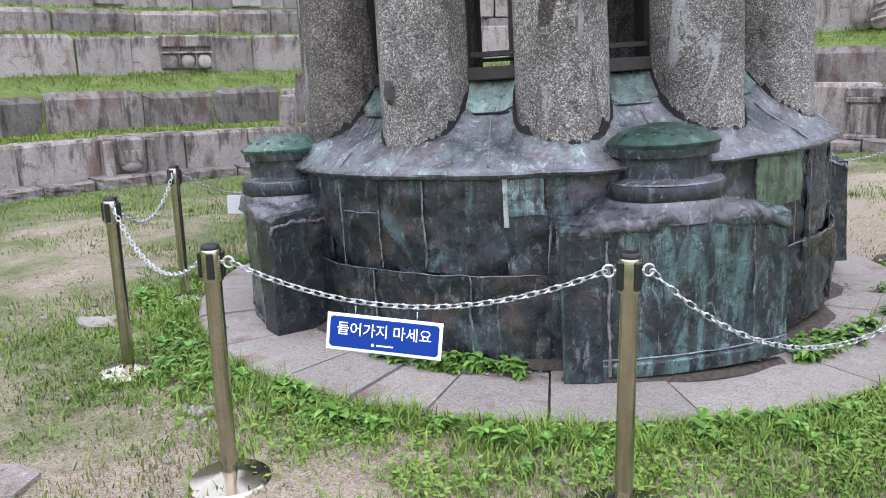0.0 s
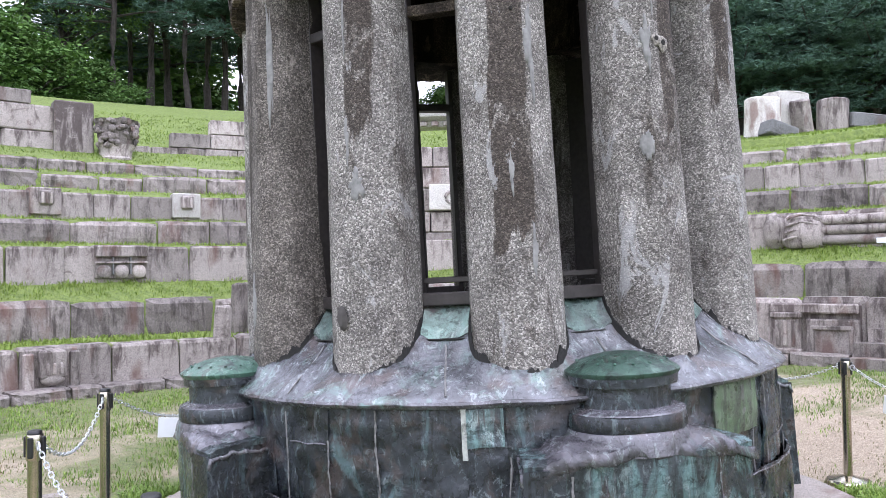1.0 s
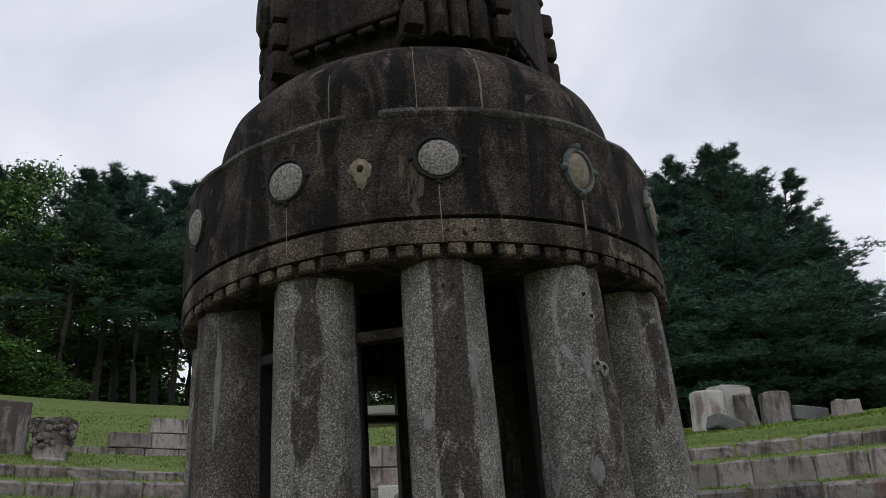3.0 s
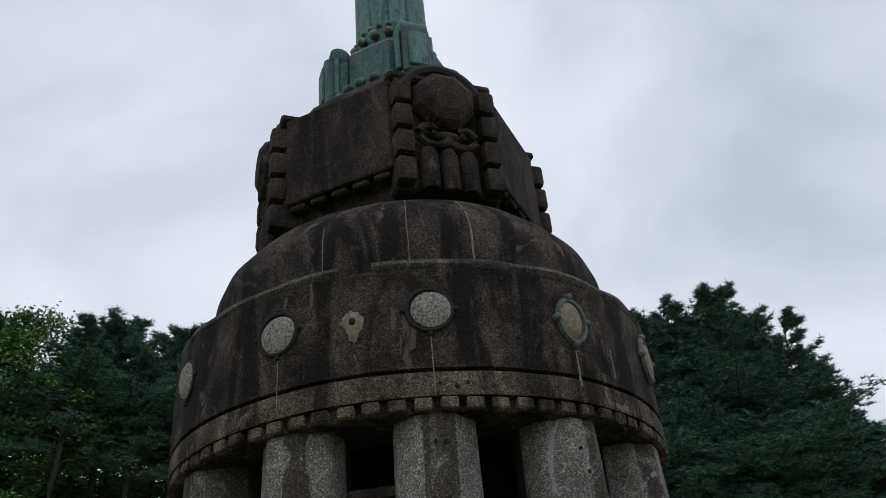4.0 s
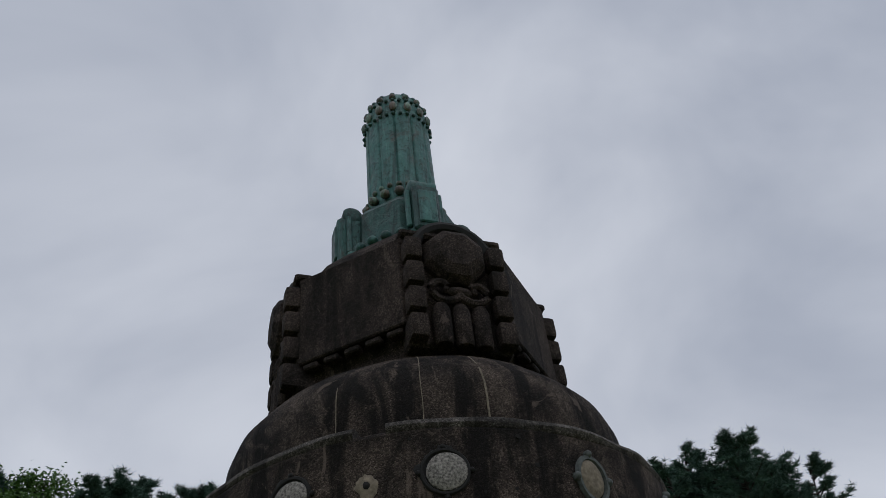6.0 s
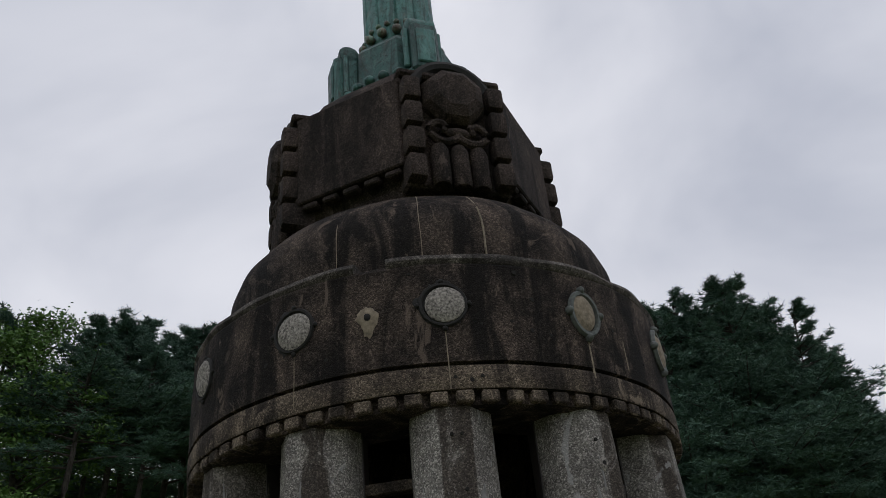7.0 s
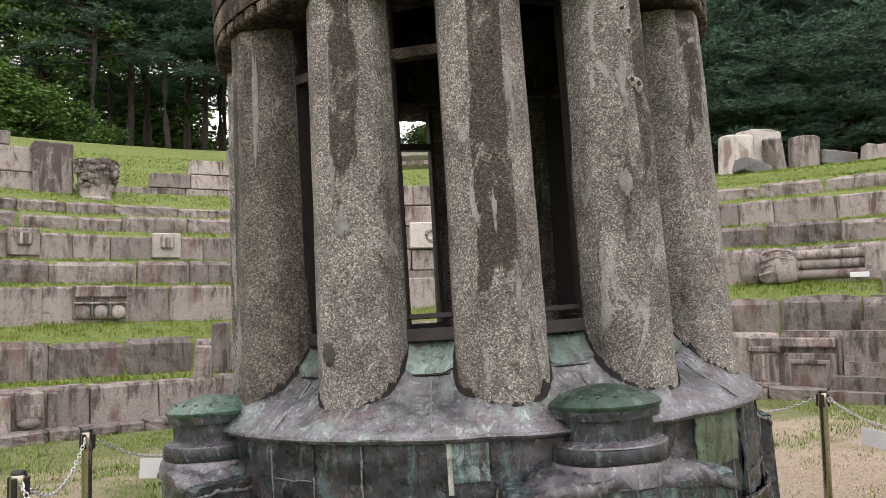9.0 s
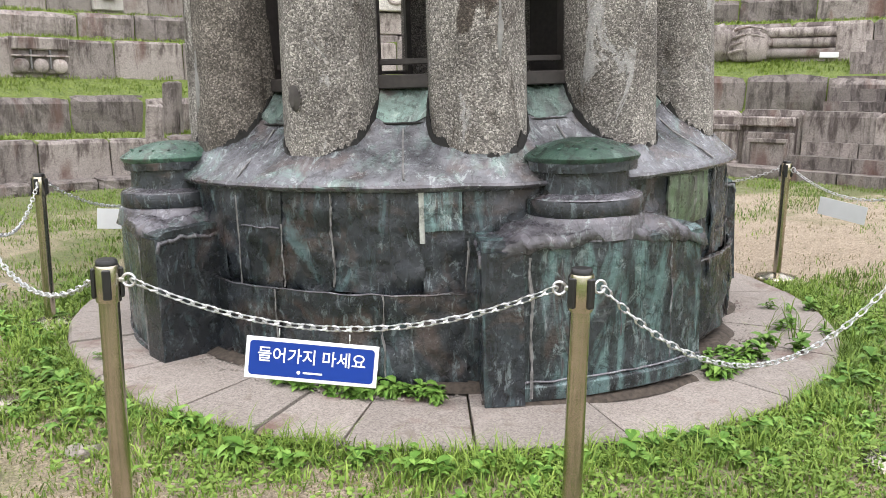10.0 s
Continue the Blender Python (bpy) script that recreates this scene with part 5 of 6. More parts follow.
slab_part("surround", f, 0.70, 0.12, 0.5, 0.26, -0.02, 0.32, M_TERRACE)
slab_part("surround_top", f, 0.56, 0.05, 0.06, 0.26, -0.095, 0.45, M_ROUGH, 0.01)
for x in (0.0, 0.52):
    slab_part("surround_side", f, 0.06, 0.05, 0.36, x, -0.095, 0.26, M_ROUGH, 0.01)

f = thing("carved_scroll_fragment", at_wall(9.78, 152.0, 1.98), "broken granite scroll carved with ribs and feathering", "carved stone")
rn = random.Random(3)
bm = bmesh.new()
ball(bm, Matrix.Translation((0.14, 0.06, 0.22)) @ Matrix.Diagonal((0.40, 0.2, 0.36, 1)), 18, 12)
for v in bm.verts:
    v.co += 0.05 * Vector(noise.noise_vector(v.co * 5))
    v.co.z = max(v.co.z, -0.03)
part("body", bm, M_TERRACE, f, "", True)
bm = bmesh.new()
ball(bm, Matrix.Translation((-0.28, 0.02, 0.28)) @ Matrix.Diagonal((0.2, 0.2, 0.32, 1)), 14, 10)
for v in bm.verts:
    v.co += 0.07 * Vector(noise.noise_vector(v.co * 7))
    v.co.z = max(v.co.z, -0.03)
part("volute", bm, M_TERRACE, f, "", True)
for j in range(4):
    bm = bmesh.new()
    rod(bm, [(-0.12 + 0.5 * t + 0.02 * j, -0.14 + 0.1 * t * t, 0.10 + 0.12 * j + 0.25 * t * (1 - t)) for t in [i / 8 for i in range(9)]], [0.03 * (1 - 0.6 * i / 8) for i in range(9)], 6)
    part("rib", bm, M_TERRACE, f, "", True)

f = thing("fluted_shaft_fragment", at_wall(9.80, 146.8, 1.99), "granite fragment with three horizontal reeded rolls", "carved stone")
slab_part("backing", f, 1.25, 0.2, 0.52, 0, 0.14, 0.25, M_TERRACE)
for j in range(3):
    bm = bmesh.new()
    rod(bm, [(-0.6, 0.02, 0.09 + 0.165 * j), (-0.1, 0.02, 0.09 + 0.165 * j), (-0.08, 0.02, 0.09 + 0.165 * j), (0.6, 0.02, 0.09 + 0.165 * j)], [0.085, 0.085, 0.078, 0.085], 12)
    part("roll", bm, M_TERRACE, f, "", True)
f = thing("label_plate", at_wall(9.68, 143.6, 1.99), "small white label plate leaning on the stone", "label")
slab_part("plate", f, 0.28, 0.02, 0.085, 0, 0, 0.05, M_WHITE, 0.004)
slab_part("stake", f, 0.015, 0.015, 0.1, 0, 0.02, -0.01, M_STEEL, 0.002)

# stone steps up the terraces
steps = thing("stone_steps", at_wall(7.35, 136.6, 0.0), "rough granite steps climbing the terraces", "steps", kind="structure")
for j in range(11):
    for q in range(2):
        o = new("step", ROUGHED[(j * 2 + q) % 7])
        o.parent = steps
        w = 0.75 + 0.1 * ((j + q) % 2)
        o.matrix_basis = Matrix.Translation((-0.42 + 0.82 * q + 0.03 * (j % 3), 0.12 + 0.26 * j, 0.31 + 0.185 * j)) @ Matrix.Diagonal((w, 0.5, 0.2, 1))

# ashlar walls and fragments high on the west bank
def ashlar(name, m, label, courses, material=M_DRUM, depth=0.35, step=None):
    w = thing(name, m, label, "stone wall", kind="structure")
    rn = random.Random(len(label))
    z = -0.3
    for j, (h, x0, x1) in enumerate(courses):
        x = x0
        while x < x1 - 0.05:
            ln = min(rn.uniform(0.55, 0.95), x1 - x)
            if x1 - x - ln < 0.25:
                ln = x1 - x
            o = new("block", DRESSED[rn.randrange(6)])
            o.parent = w
            o.matrix_basis = Matrix.Translation((x + ln / 2, depth / 2 + rn.uniform(-0.01, 0.01), z + h / 2)) @ Matrix.Diagonal((ln - 0.012, depth, h - 0.01, 1))
            x += ln
        z += h
    return w


ashlar("west_wall", at_wall(14.3, 226.0, 4.1), "tall wall of pale dressed granite on the bank", [(0.35, -1.2, 0.75), (0.55, -1.2, 0.75), (0.55, -1.2, 0.75), (0.3, -1.2, 0.3)])
p = thing("granite_pier", at_wall(14.15, 221.6, 3.95), "upright plain granite slab with rain streaks", "stone slab")
slab_part("slab", p, 0.78, 0.4, 1.75, 0, 0.2, 0.55, M_TERRACE, 0.03)
ashlar("stepped_wall", at_wall(14.6, 211.0, 4.0), "stepped ashlar wall climbing the grass bank", [(0.5, -2.3, 2.6), (0.4, -1.9, 2.6), (0.35, -0.6, 2.6), (0.35, 0.3, 2.6), (0.35, 1.2, 2.6)])
cap = thing("capital_fragment", at_wall(14.0, 218.3, 4.05), "weathered stone capital thick with broken acanthus carving", "carved stone")
bm = bmesh.new()
revolve(bm, [(0.0, 0.0), (0.36, 0.0), (0.38, 0.1), (0.33, 0.14), (0.34, 0.3), (0.4, 0.42), (0.0, 0.42)], 20, rough=0.05)
part("bell", bm, M_TERRACE, cap, "", True)
rn = random.Random(8)
for j in range(46):
    bm = bmesh.new()
    a, z = rn.uniform(-100, 100), rn.uniform(0.36, 0.92)
    ball(bm, Matrix.Diagonal((rn.uniform(.05, .11), rn.uniform(.04, .08), rn.uniform(.04, .09), 1)), 7, 5)
    part("leaf", bm, M_ROUGH, cap, "", False, polar(0.36 + 0.12 * (z - 0.4) + rn.uniform(-.03, .03), a, z))
bm = bmesh.new()
revolve(bm, [(0.0, 0.35), (0.34, 0.4), (0.42, 0.9), (0.46, 0.95), (0.0, 0.98)], 16, rough=0.08)
part("core", bm, M_ROUGH, cap)

# behind the monument: a taller wall with a curved cornice
ashlar("back_wall", at_wall(9.95, 190.5, 1.9), "tall ashlar wall of granite in the middle of the terraces", [(0.4, -1.6, 1.6), (0.4, -1.6, 1.6), (0.4, -1.6, 1.6), (0.45, -1.6, 1.6), (0.4, -1.6, 1.6), (0.4, -1.6, 1.6), (0.0, -1.6, -1.6)])
f = thing("spiral_relief", at_wall(9.93, 187.6, 2.82), "granite block carved with a large spiral", "carved stone")
slab_part("block", f, 0.85, 0.12, 0.5, 0, 0.0, 0.25, M_DRUM)
bm = bmesh.new()
rod(bm, [((0.03 + 0.016 * i) * math.cos(i * 0.55) + 0.02, -0.07, 0.27 + (0.03 + 0.013 * i) * math.sin(i * 0.55)) for i in range(14)], 0.035, 7)
part("spiral", bm, M_TERRACE, f, "", True)
f = thing("cornice_fragment", at_wall(12.8, 187.5, 4.95), "curved stone cornice with dentils lying on the bank", "carved stone")
bm = bmesh.new()
revolve(bm, [(2.0, 0.0), (2.45, 0.0), (2.5, 0.12), (2.7, 0.2), (2.75, 0.36), (2.0, 0.4)], 20, -26, 26, closed=True)
part("moulding", bm, M_DRUM, f, "", at=Matrix.Translation((0, 2.5, 0)))
for a in range(-24, 25, 6):
    bm = bmesh.new()
    box(bm, 0.16, 0.12, 0.1, bevel=0.01)
    part("dentil", bm, M_TERRACE, f, at=Matrix.Translation((0, 2.5, 0)) @ polar(2.52, a, 0.06))

# broken column drums and blocks on the east bank
def drum_piece(th, r, rad, h, lean, label, material):
    x, y = CX + r * math.sin(radians(th)), CY - r * math.cos(radians(th))
    d = thing("column_drum", Matrix.Translation((x, y, ground_z(x, y) - 0.05)) @ Matrix.Rotation(radians(lean), 4, "Y"), label, "column drum", "stone fragments on the bank")
    bm = bmesh.new()
    revolve(bm, [(0.0, 0.0), (rad, 0.0), (rad, h - 0.03), (rad - 0.03, h), (0.0, h - 0.02)], 28, rough=0.02, seed=th)
    o = part("shaft", bm, material, d)
    return d


drum_piece(158.5, 15.9, 0.42, 0.98, 2, "pale granite column drum standing on grass", M_DRUM)
drum_piece(153.4, 17.0, 0.37, 0.80, 1, "weathered granite column drum standing on grass", M_TERRACE)


def rubble(th, r, sx, sy, sz, rx, ry, rz, material, label):
    x, y = CX + r * math.sin(radians(th)), CY - r * math.cos(radians(th))
    o = thing("stone_fragment", pose(x, y, ground_z(x, y) + sz * 0.32, rx, ry, rz), label, "stone fragment", "stone fragments on the bank")
    bm = bmesh.new()
    box(bm, sx, sy, sz, bevel=0.03, segs=1)
    bmesh.ops.subdivide_edges(bm, edges=bm.edges, cuts=2)
    for v in bm.verts:
        v.co += 0.035 * Vector(noise.noise_vector(v.co * 4 + Vector((th, r, 0))))
    part("lump", bm, material, o)


rubble(156.9, 16.7, 0.95, 0.6, 1.25, 0, 2, 24, M_DRUM, "pale squared granite block standing behind a drum")
rubble(157.0, 15.5, 0.75, 0.5, 0.34, 0, 16, 20, M_DARKSTONE, "dark broken stone tilted against the drums")
rubble(155.5, 16.4, 0.32, 0.4, 1.0, 6, -16, 30, M_TERRACE, "grey broken stone leaning on a block")
rubble(151.3, 17.4, 0.9, 0.6, 0.35, 0, 4, 10, M_DARKSTONE, "dark flat stone fragment lying in the grass")
rubble(150.8, 17.6, 0.45, 0.4, 0.32, 6, 0, 30, M_DARKSTONE, "dark stone fragment on the grass")
rubble(148.4, 17.2, 0.4, 0.4, 0.45, 0, 5, 0, M_TERRACE, "small grey stone block on the grass")
rubble(148.0, 17.6, 0.4, 0.4, 0.42, 0, -5, 20, M_TERRACE, "small grey stone block on the grass")
rubble(214.9, 8.0, 0.24, 0.24, 0.62, 0, 2, 10, M_TERRACE, "short granite post at the end of the wall")
rubble(211.9, 8.7, 0.26, 0.3, 1.0, 0, 2, 10, M_ROUGH, "upright reddish granite post between the walls")
for x, y, a, sx, sy in ((-0.95, -0.20, 20, 0.42, 0.34), (-1.72, 1.80, -10, 0.42, 0.26), (-2.35, 3.2, 30, 0.3, 0.2), (-2.6, 2.6, 0, 0.2, 0.16), (-0.42, 0.58, 15, 0.16, 0.12)):
    st = thing("stepping_stone", pose(x, y, 0.0, 0, 0, a), "flat pale granite stone sunk in the soil", "flat stone", "flat stones in the soil")
    bm = bmesh.new()
    revolve(bm, [(0.0, 0.02), (0.42, 0.018), (0.5, 0.0), (0.5, -0.05)], 7, rough=0.15, seed=x)
    part("top", bm, M_SLAB, st, at=Matrix.Diagonal((sx, sy, 1, 1)))


# ---------------------------------------------------------------- grass, weeds and pebbles
def blades(name, spots, material, label, hmin, hmax, width):
    rn = np.random.RandomState(len(name) * 7 + len(spots))
    vs, fs = [], []
    for (x, y, z) in spots:
        h, a, b = rn.uniform(hmin, hmax), rn.uniform(0, 6.283), rn.uniform(0.3, 1.5)
        w = width * rn.uniform(0.6, 1.3)
        cx, sy = math.cos(a), math.sin(a)
        lx, ly = -sy * h * b, cx * h * b
        i = len(vs)
        vs += [(x - cx * w, y - sy * w, z - 0.01), (x + cx * w, y + sy * w, z - 0.01), (x + cx * w * 0.7 + lx * 0.4, y + sy * w * 0.7 + ly * 0.4, z + h * 0.6),
               (x - cx * w * 0.7 + lx * 0.4, y - sy * w * 0.7 + ly * 0.4, z + h * 0.6), (x + lx, y + ly, z + h * rn.uniform(0.75, 1.0))]
        fs += [(i, i + 1, i + 2, i + 3), (i + 3, i + 2, i + 4)]
    return tagged(raw(name, vs, fs, material), label, "grass", kind="stuff")


def scatter(n, r0, r1, a0, a1, seed, keep, clump=0.05, per=6):
    rn = np.random.RandomState(seed)
    out = []
    for _ in range(n):
        r, a = math.sqrt(rn.uniform(r0 * r0, r1 * r1)), radians(rn.uniform(a0, a1))
        x, y = CX + r * math.sin(a), CY - r * math.cos(a)
        if rn.uniform() > keep(r, x, y):
            continue
        for _ in range(per):
            px, py = x + rn.normal(0, clump), y + rn.normal(0, clump)
            rr = math.hypot(px - CX, py - CY)
            if rr > 2.47:
                out.append((px, py, ground_z(px, py)))
    return out


def patchy(x, y, s=0.9):
    return noise.noise((x * s, y * s, 4.2)) + 0.5 * noise.noise((x * s * 3, y * s * 3, 1.7))


def near_keep(r, x, y):
    side = 0.18 * swell(x, 0.5, 3.5)
    return min(1, max(0.03, 1.25 - abs(r - 2.5) * (1.9 - side * 4) + 0.5 * patchy(x, y, 2.0)))


def field_keep(r, x, y):
    return min(1, max(0.02, 0.22 + 1.6 * patchy(x, y, 0.8) + 0.6 * swell(r, 5.0, 7.2) + 0.45 * swell(-x, -0.5, 1.5)))


blades("grass_verge", scatter(8500, 2.46, 3.7, -100, 105, 1, near_keep, 0.03, 7), M_GRASS, "short green grass and weeds along the paving edge", 0.015, 0.07, 0.0042)
blades("grass_field", scatter(21000, 2.9, 7.7, -75, 265, 2, field_keep, 0.06, 6), M_GRASS, "thin short grass on trodden soil", 0.02, 0.06, 0.004)
blades("dry_grass", scatter(9000, 2.5, 7.2, -80, 260, 3, lambda r, x, y: max(0.12, 0.5 - patchy(x, y)), 0.07, 5), M_DRY, "dry yellowish grass on trodden soil", 0.008, 0.035, 0.0035)


blades("trodden_grass", scatter(8000, 2.55, 4.8, -80, 70, 8, lambda r, x, y: min(1, max(0.02, 0.28 + 0.3 * swell(x, 0.5, 2.5) + 1.5 * patchy(x, y, 1.6))), 0.045, 7), M_GRASS, "flattened short grass over sandy soil", 0.006, 0.028, 0.0035)
blades("straw", scatter(6000, 2.5, 4.8, -85, 75, 12, lambda r, x, y: 0.6, 0.08, 4), M_DRY, "dry straw lying on the soil", 0.004, 0.02, 0.003)


blades("edge_grass", scatter(900, 2.46, 2.75, -95, 100, 41, lambda r, x, y: min(1, max(0.05, 0.4 + 1.5 * patchy(x, y, 2.6))), 0.025, 9), M_GRASS, "tufts of longer grass along the paving edge", 0.04, 0.13, 0.0032)
tall = []
for q in range(14):
    az, far = radians(18.5 + 0.62 * q + 1.3 * noise.noise((q, 0.3, 0))), 5.3 + 1.1 * noise.noise((q * 1.7, 3, 0))
    gx, gy = 1.28 + far * math.sin(az), -2.6 + far * math.cos(az)
    tall += [(gx + 0.03 * noise.noise((q, j, 1.5)), gy + 0.03 * noise.noise((q, j, 8.5)), ground_z(gx, gy)) for j in range(6)]
blades("tall_grass", tall, M_GRASS, "scattered tall grass stalks on the sandy soil", 0.10, 0.26, 0.0045)


def leaflets(name, spots, material, label, smin, smax):
    """Small clover-like leaves close to the soil."""
    rn = np.random.RandomState(len(spots))
    vs, fs = [], []
    for (x, y, z) in spots:
        for _ in range(3):
            a, t = rn.uniform(0, 6.283), rn.uniform(-0.5, 0.7)
            ln, h = rn.uniform(smin, smax), rn.uniform(0.004, 0.04)
            d, u = (math.cos(a), math.sin(a)), (-math.sin(a), math.cos(a))
            w = ln * rn.uniform(0.25, 0.5)
            i = len(vs)
            vs += [(x, y, z + h), (x + d[0] * ln * 0.5 + u[0] * w, y + d[1] * ln * 0.5 + u[1] * w, z + h + ln * t * 0.6), (x + d[0] * ln, y + d[1] * ln, z + h + ln * t * 0.7),
                   (x + d[0] * ln * 0.5 - u[0] * w, y + d[1] * ln * 0.5 - u[1] * w, z + h + ln * t * 0.6)]
            fs.append((i, i + 1, i + 2, i + 3))
    return tagged(raw(name, vs, fs, material), label, "ground plants", kind="stuff")


M_CLOVER = foliage("clover_leaves", (0.11, 0.21, 0.03), (0.25, 0.37, 0.08))
leaflets("clover", scatter(5200, 2.46, 4.1, -95, 100, 15, lambda r, x, y: near_keep(r, x, y) * min(1, max(0.04, 0.55 + 1.6 * patchy(x, y, 1.7))), 0.06, 5), M_CLOVER, "low clover and small leafy weeds on the soil", 0.010, 0.034)
leaflets("leaf_litter", scatter(2500, 2.5, 5.5, -95, 100, 16, lambda r, x, y: 0.5, 0.15, 2), M_DRY, "small dry leaves on the soil", 0.008, 0.022)


def tread(k, n, seed):
    r0, r1 = TIERS[k][0] + 0.3, (TIERS[k + 1][0] if k + 1 < len(TIERS) else 16.5)
    return scatter(n, r0, r1, 100, 262, seed, lambda r, x, y: min(1, 0.75 + 0.6 * patchy(x, y)), 0.06, 7)


spots = []
for k, cnt in enumerate((3200, 2700, 1900, 1700, 1500, 1300, 2800)):
    spots += tread(k, cnt, 30 + k)
M_LAWN = foliage("terrace_grass", (0.13, 0.21, 0.03), (0.27, 0.345, 0.075))
blades("terrace_grass", spots, M_LAWN, "bright green grass on the terrace treads", 0.015, 0.075, 0.007)
blades("bank_grass", scatter(5500, 13.4, 20.0, 132, 236, 77, lambda r, x, y: 0.95, 0.12, 7), M_LAWN, "bright green grass on the bank", 0.02, 0.06, 0.012)


def weed(x, y, z, size, seed, kind):
    rn = random.Random(seed)
    bm = bmesh.new()
    for j in range(rn.randint(16, 24)):
        a, up, ln = rn.uniform(0, 6.283), rn.uniform(0.3, 1.3), size * rn.uniform(0.35, 0.85)
        w = ln * (rn.uniform(0.14, 0.24) if seed % 2 else rn.uniform(0.26, 0.38))
        d = Vector((math.cos(a), math.sin(a), 0))
        s = Vector((-d.y, d.x, 0))
        h0 = Vector((0, 0, rn.uniform(0, size * 0.7)))
        p = [h0 + d * ln * t + Vector((0, 0, ln * (up * t - 0.9 * t * t))) for t in (0.0, 0.35, 0.7, 1.0)]
        rows = [[bm.verts.new(q - s * w * k), bm.verts.new(q + Vector((0, 0, -w * 0.25 * (k > 0)))), bm.verts.new(q + s * w * k)] for q, k in zip(p[:3], (0.15, 1.0, 0.75))]
        tip = bm.verts.new(p[3])
        for r0, r1 in zip(rows, rows[1:]):
            bm.faces.new((r0[0], r0[1], r1[1], r1[0]))
            bm.faces.new((r0[1], r0[2], r1[2], r1[1]))
        bm.faces.new((rows[2][0], rows[2][1], tip))
        bm.faces.new((rows[2][1], rows[2][2], tip))
    w = thing("weed", pose(x, y, z), "low leafy green weed growing at the stone's edge", "weed", "weeds round the monument")
    part("leaves", bm, M_WEED, w, "", True)
    return w


proto = [weed(-40, -60, ground_z(-40, -60), 0.11, s, 0) for s in range(5)]
rn = random.Random(21)
places = [(1.91 + rn.uniform(-0.04, 0.09), th + rn.uniform(-1, 1)) for th in [-26 + 0.55 * i for i in range(48)]]
places += [(1.95 + rn.uniform(-0.05, 0.2), rn.uniform(40.5, 54)) for _ in range(28)]
places += [(2.25 + rn.uniform(-0.2, 0.2), rn.choice((60, 72, 84, -53)) + rn.uniform(-2, 2)) for _ in range(12)]
places += [(2.52 + abs(rn.gauss(0, 0.2)), rn.uniform(-75, 85)) for _ in range(215)]
for q, (r, th) in enumerate(places):
    x, y = CX + r * math.sin(radians(th)), CY - r * math.cos(radians(th))
    z = 0.028 if r < 2.46 else ground_z(x, y)
    k = (rn.uniform(0.4, 0.7) if rn.random() < 0.75 else rn.uniform(0.7, 1.1)) if r > 2.46 or th > 40 else rn.uniform(0.45, 0.8)
    copy_thing(proto[q % 5], pose(x, y, z - 0.005, 0, 0, rn.uniform(0, 360)) @ Matrix.Scale(k, 4)).matrix_basis = pose(x, y, z - 0.005, 0, 0, rn.uniform(0, 360)) @ Matrix.Scale(k, 4)
for o in proto:
    for c in list(o.children):
        bpy.data.objects.remove(c)
    bpy.data.objects.remove(o)

rn = np.random.RandomState(9)
vs, fs = [], []
for _ in range(1500):
    if rn.uniform() < 0.3:
        r, a = rn.uniform(1.86, 2.0), radians(rn.uniform(-60, 100))
        zb, sz = 0.03, rn.uniform(0.004, 0.014)
    else:
        r, a = math.sqrt(rn.uniform(6.1, 40)), radians(rn.uniform(-90, 90))
        zb, sz = None, rn.uniform(0.005, 0.022) * (2.0 if rn.uniform() < 0.05 else 1)
    x, y = CX + r * math.sin(a), CY - r * math.cos(a)
    zb = ground_z(x, y) if zb is None else zb
    i = len(vs)
    for dx, dy, dz in ((1, 0, 0), (0, 1, 0.1), (-1, 0, 0), (0, -1, 0), (0.3, 0.2, 0.8), (-0.4, -0.3, 0.6)):
        vs.append((x + sz * (dx + rn.uniform(-.3, .3)), y + sz * (dy + rn.uniform(-.3, .3)), zb + sz * dz))
    fs += [(i, i + 1, i + 4), (i + 1, i + 2, i + 5), (i + 1, i + 5, i + 4), (i + 2, i + 3, i + 5), (i + 3, i, i + 4), (i + 3, i + 4, i + 5)]
tagged(raw("pebbles", vs, fs, M_SLAB), "small pebbles and crumbs of stone on the soil", "pebbles", kind="stuff")
# dark earth gathered at the foot of the drum
bm = bmesh.new()
revolve(bm, [(1.74, 0.03), (1.78, 0.055), (1.83, 0.05), (1.855, 0.04), (1.885, 0.027)], 300, rough=0.06)
revolve(bm, [(1.98, 0.03), (2.03, 0.055), (2.06, 0.05), (2.075, 0.04), (2.09, 0.026)], 80, 5, 38, rough=0.05)
M_EARTH = plain("dark_earth", (0.06, 0.048, 0.038), 0.95, amount=0.5, scale=40, bump=0.9)
tagged(part("earth_fillet", bm, M_EARTH, None, "", True, pose(CX, CY, 0)), "dark crumbly earth along the foot of the drum", "earth", kind="stuff")


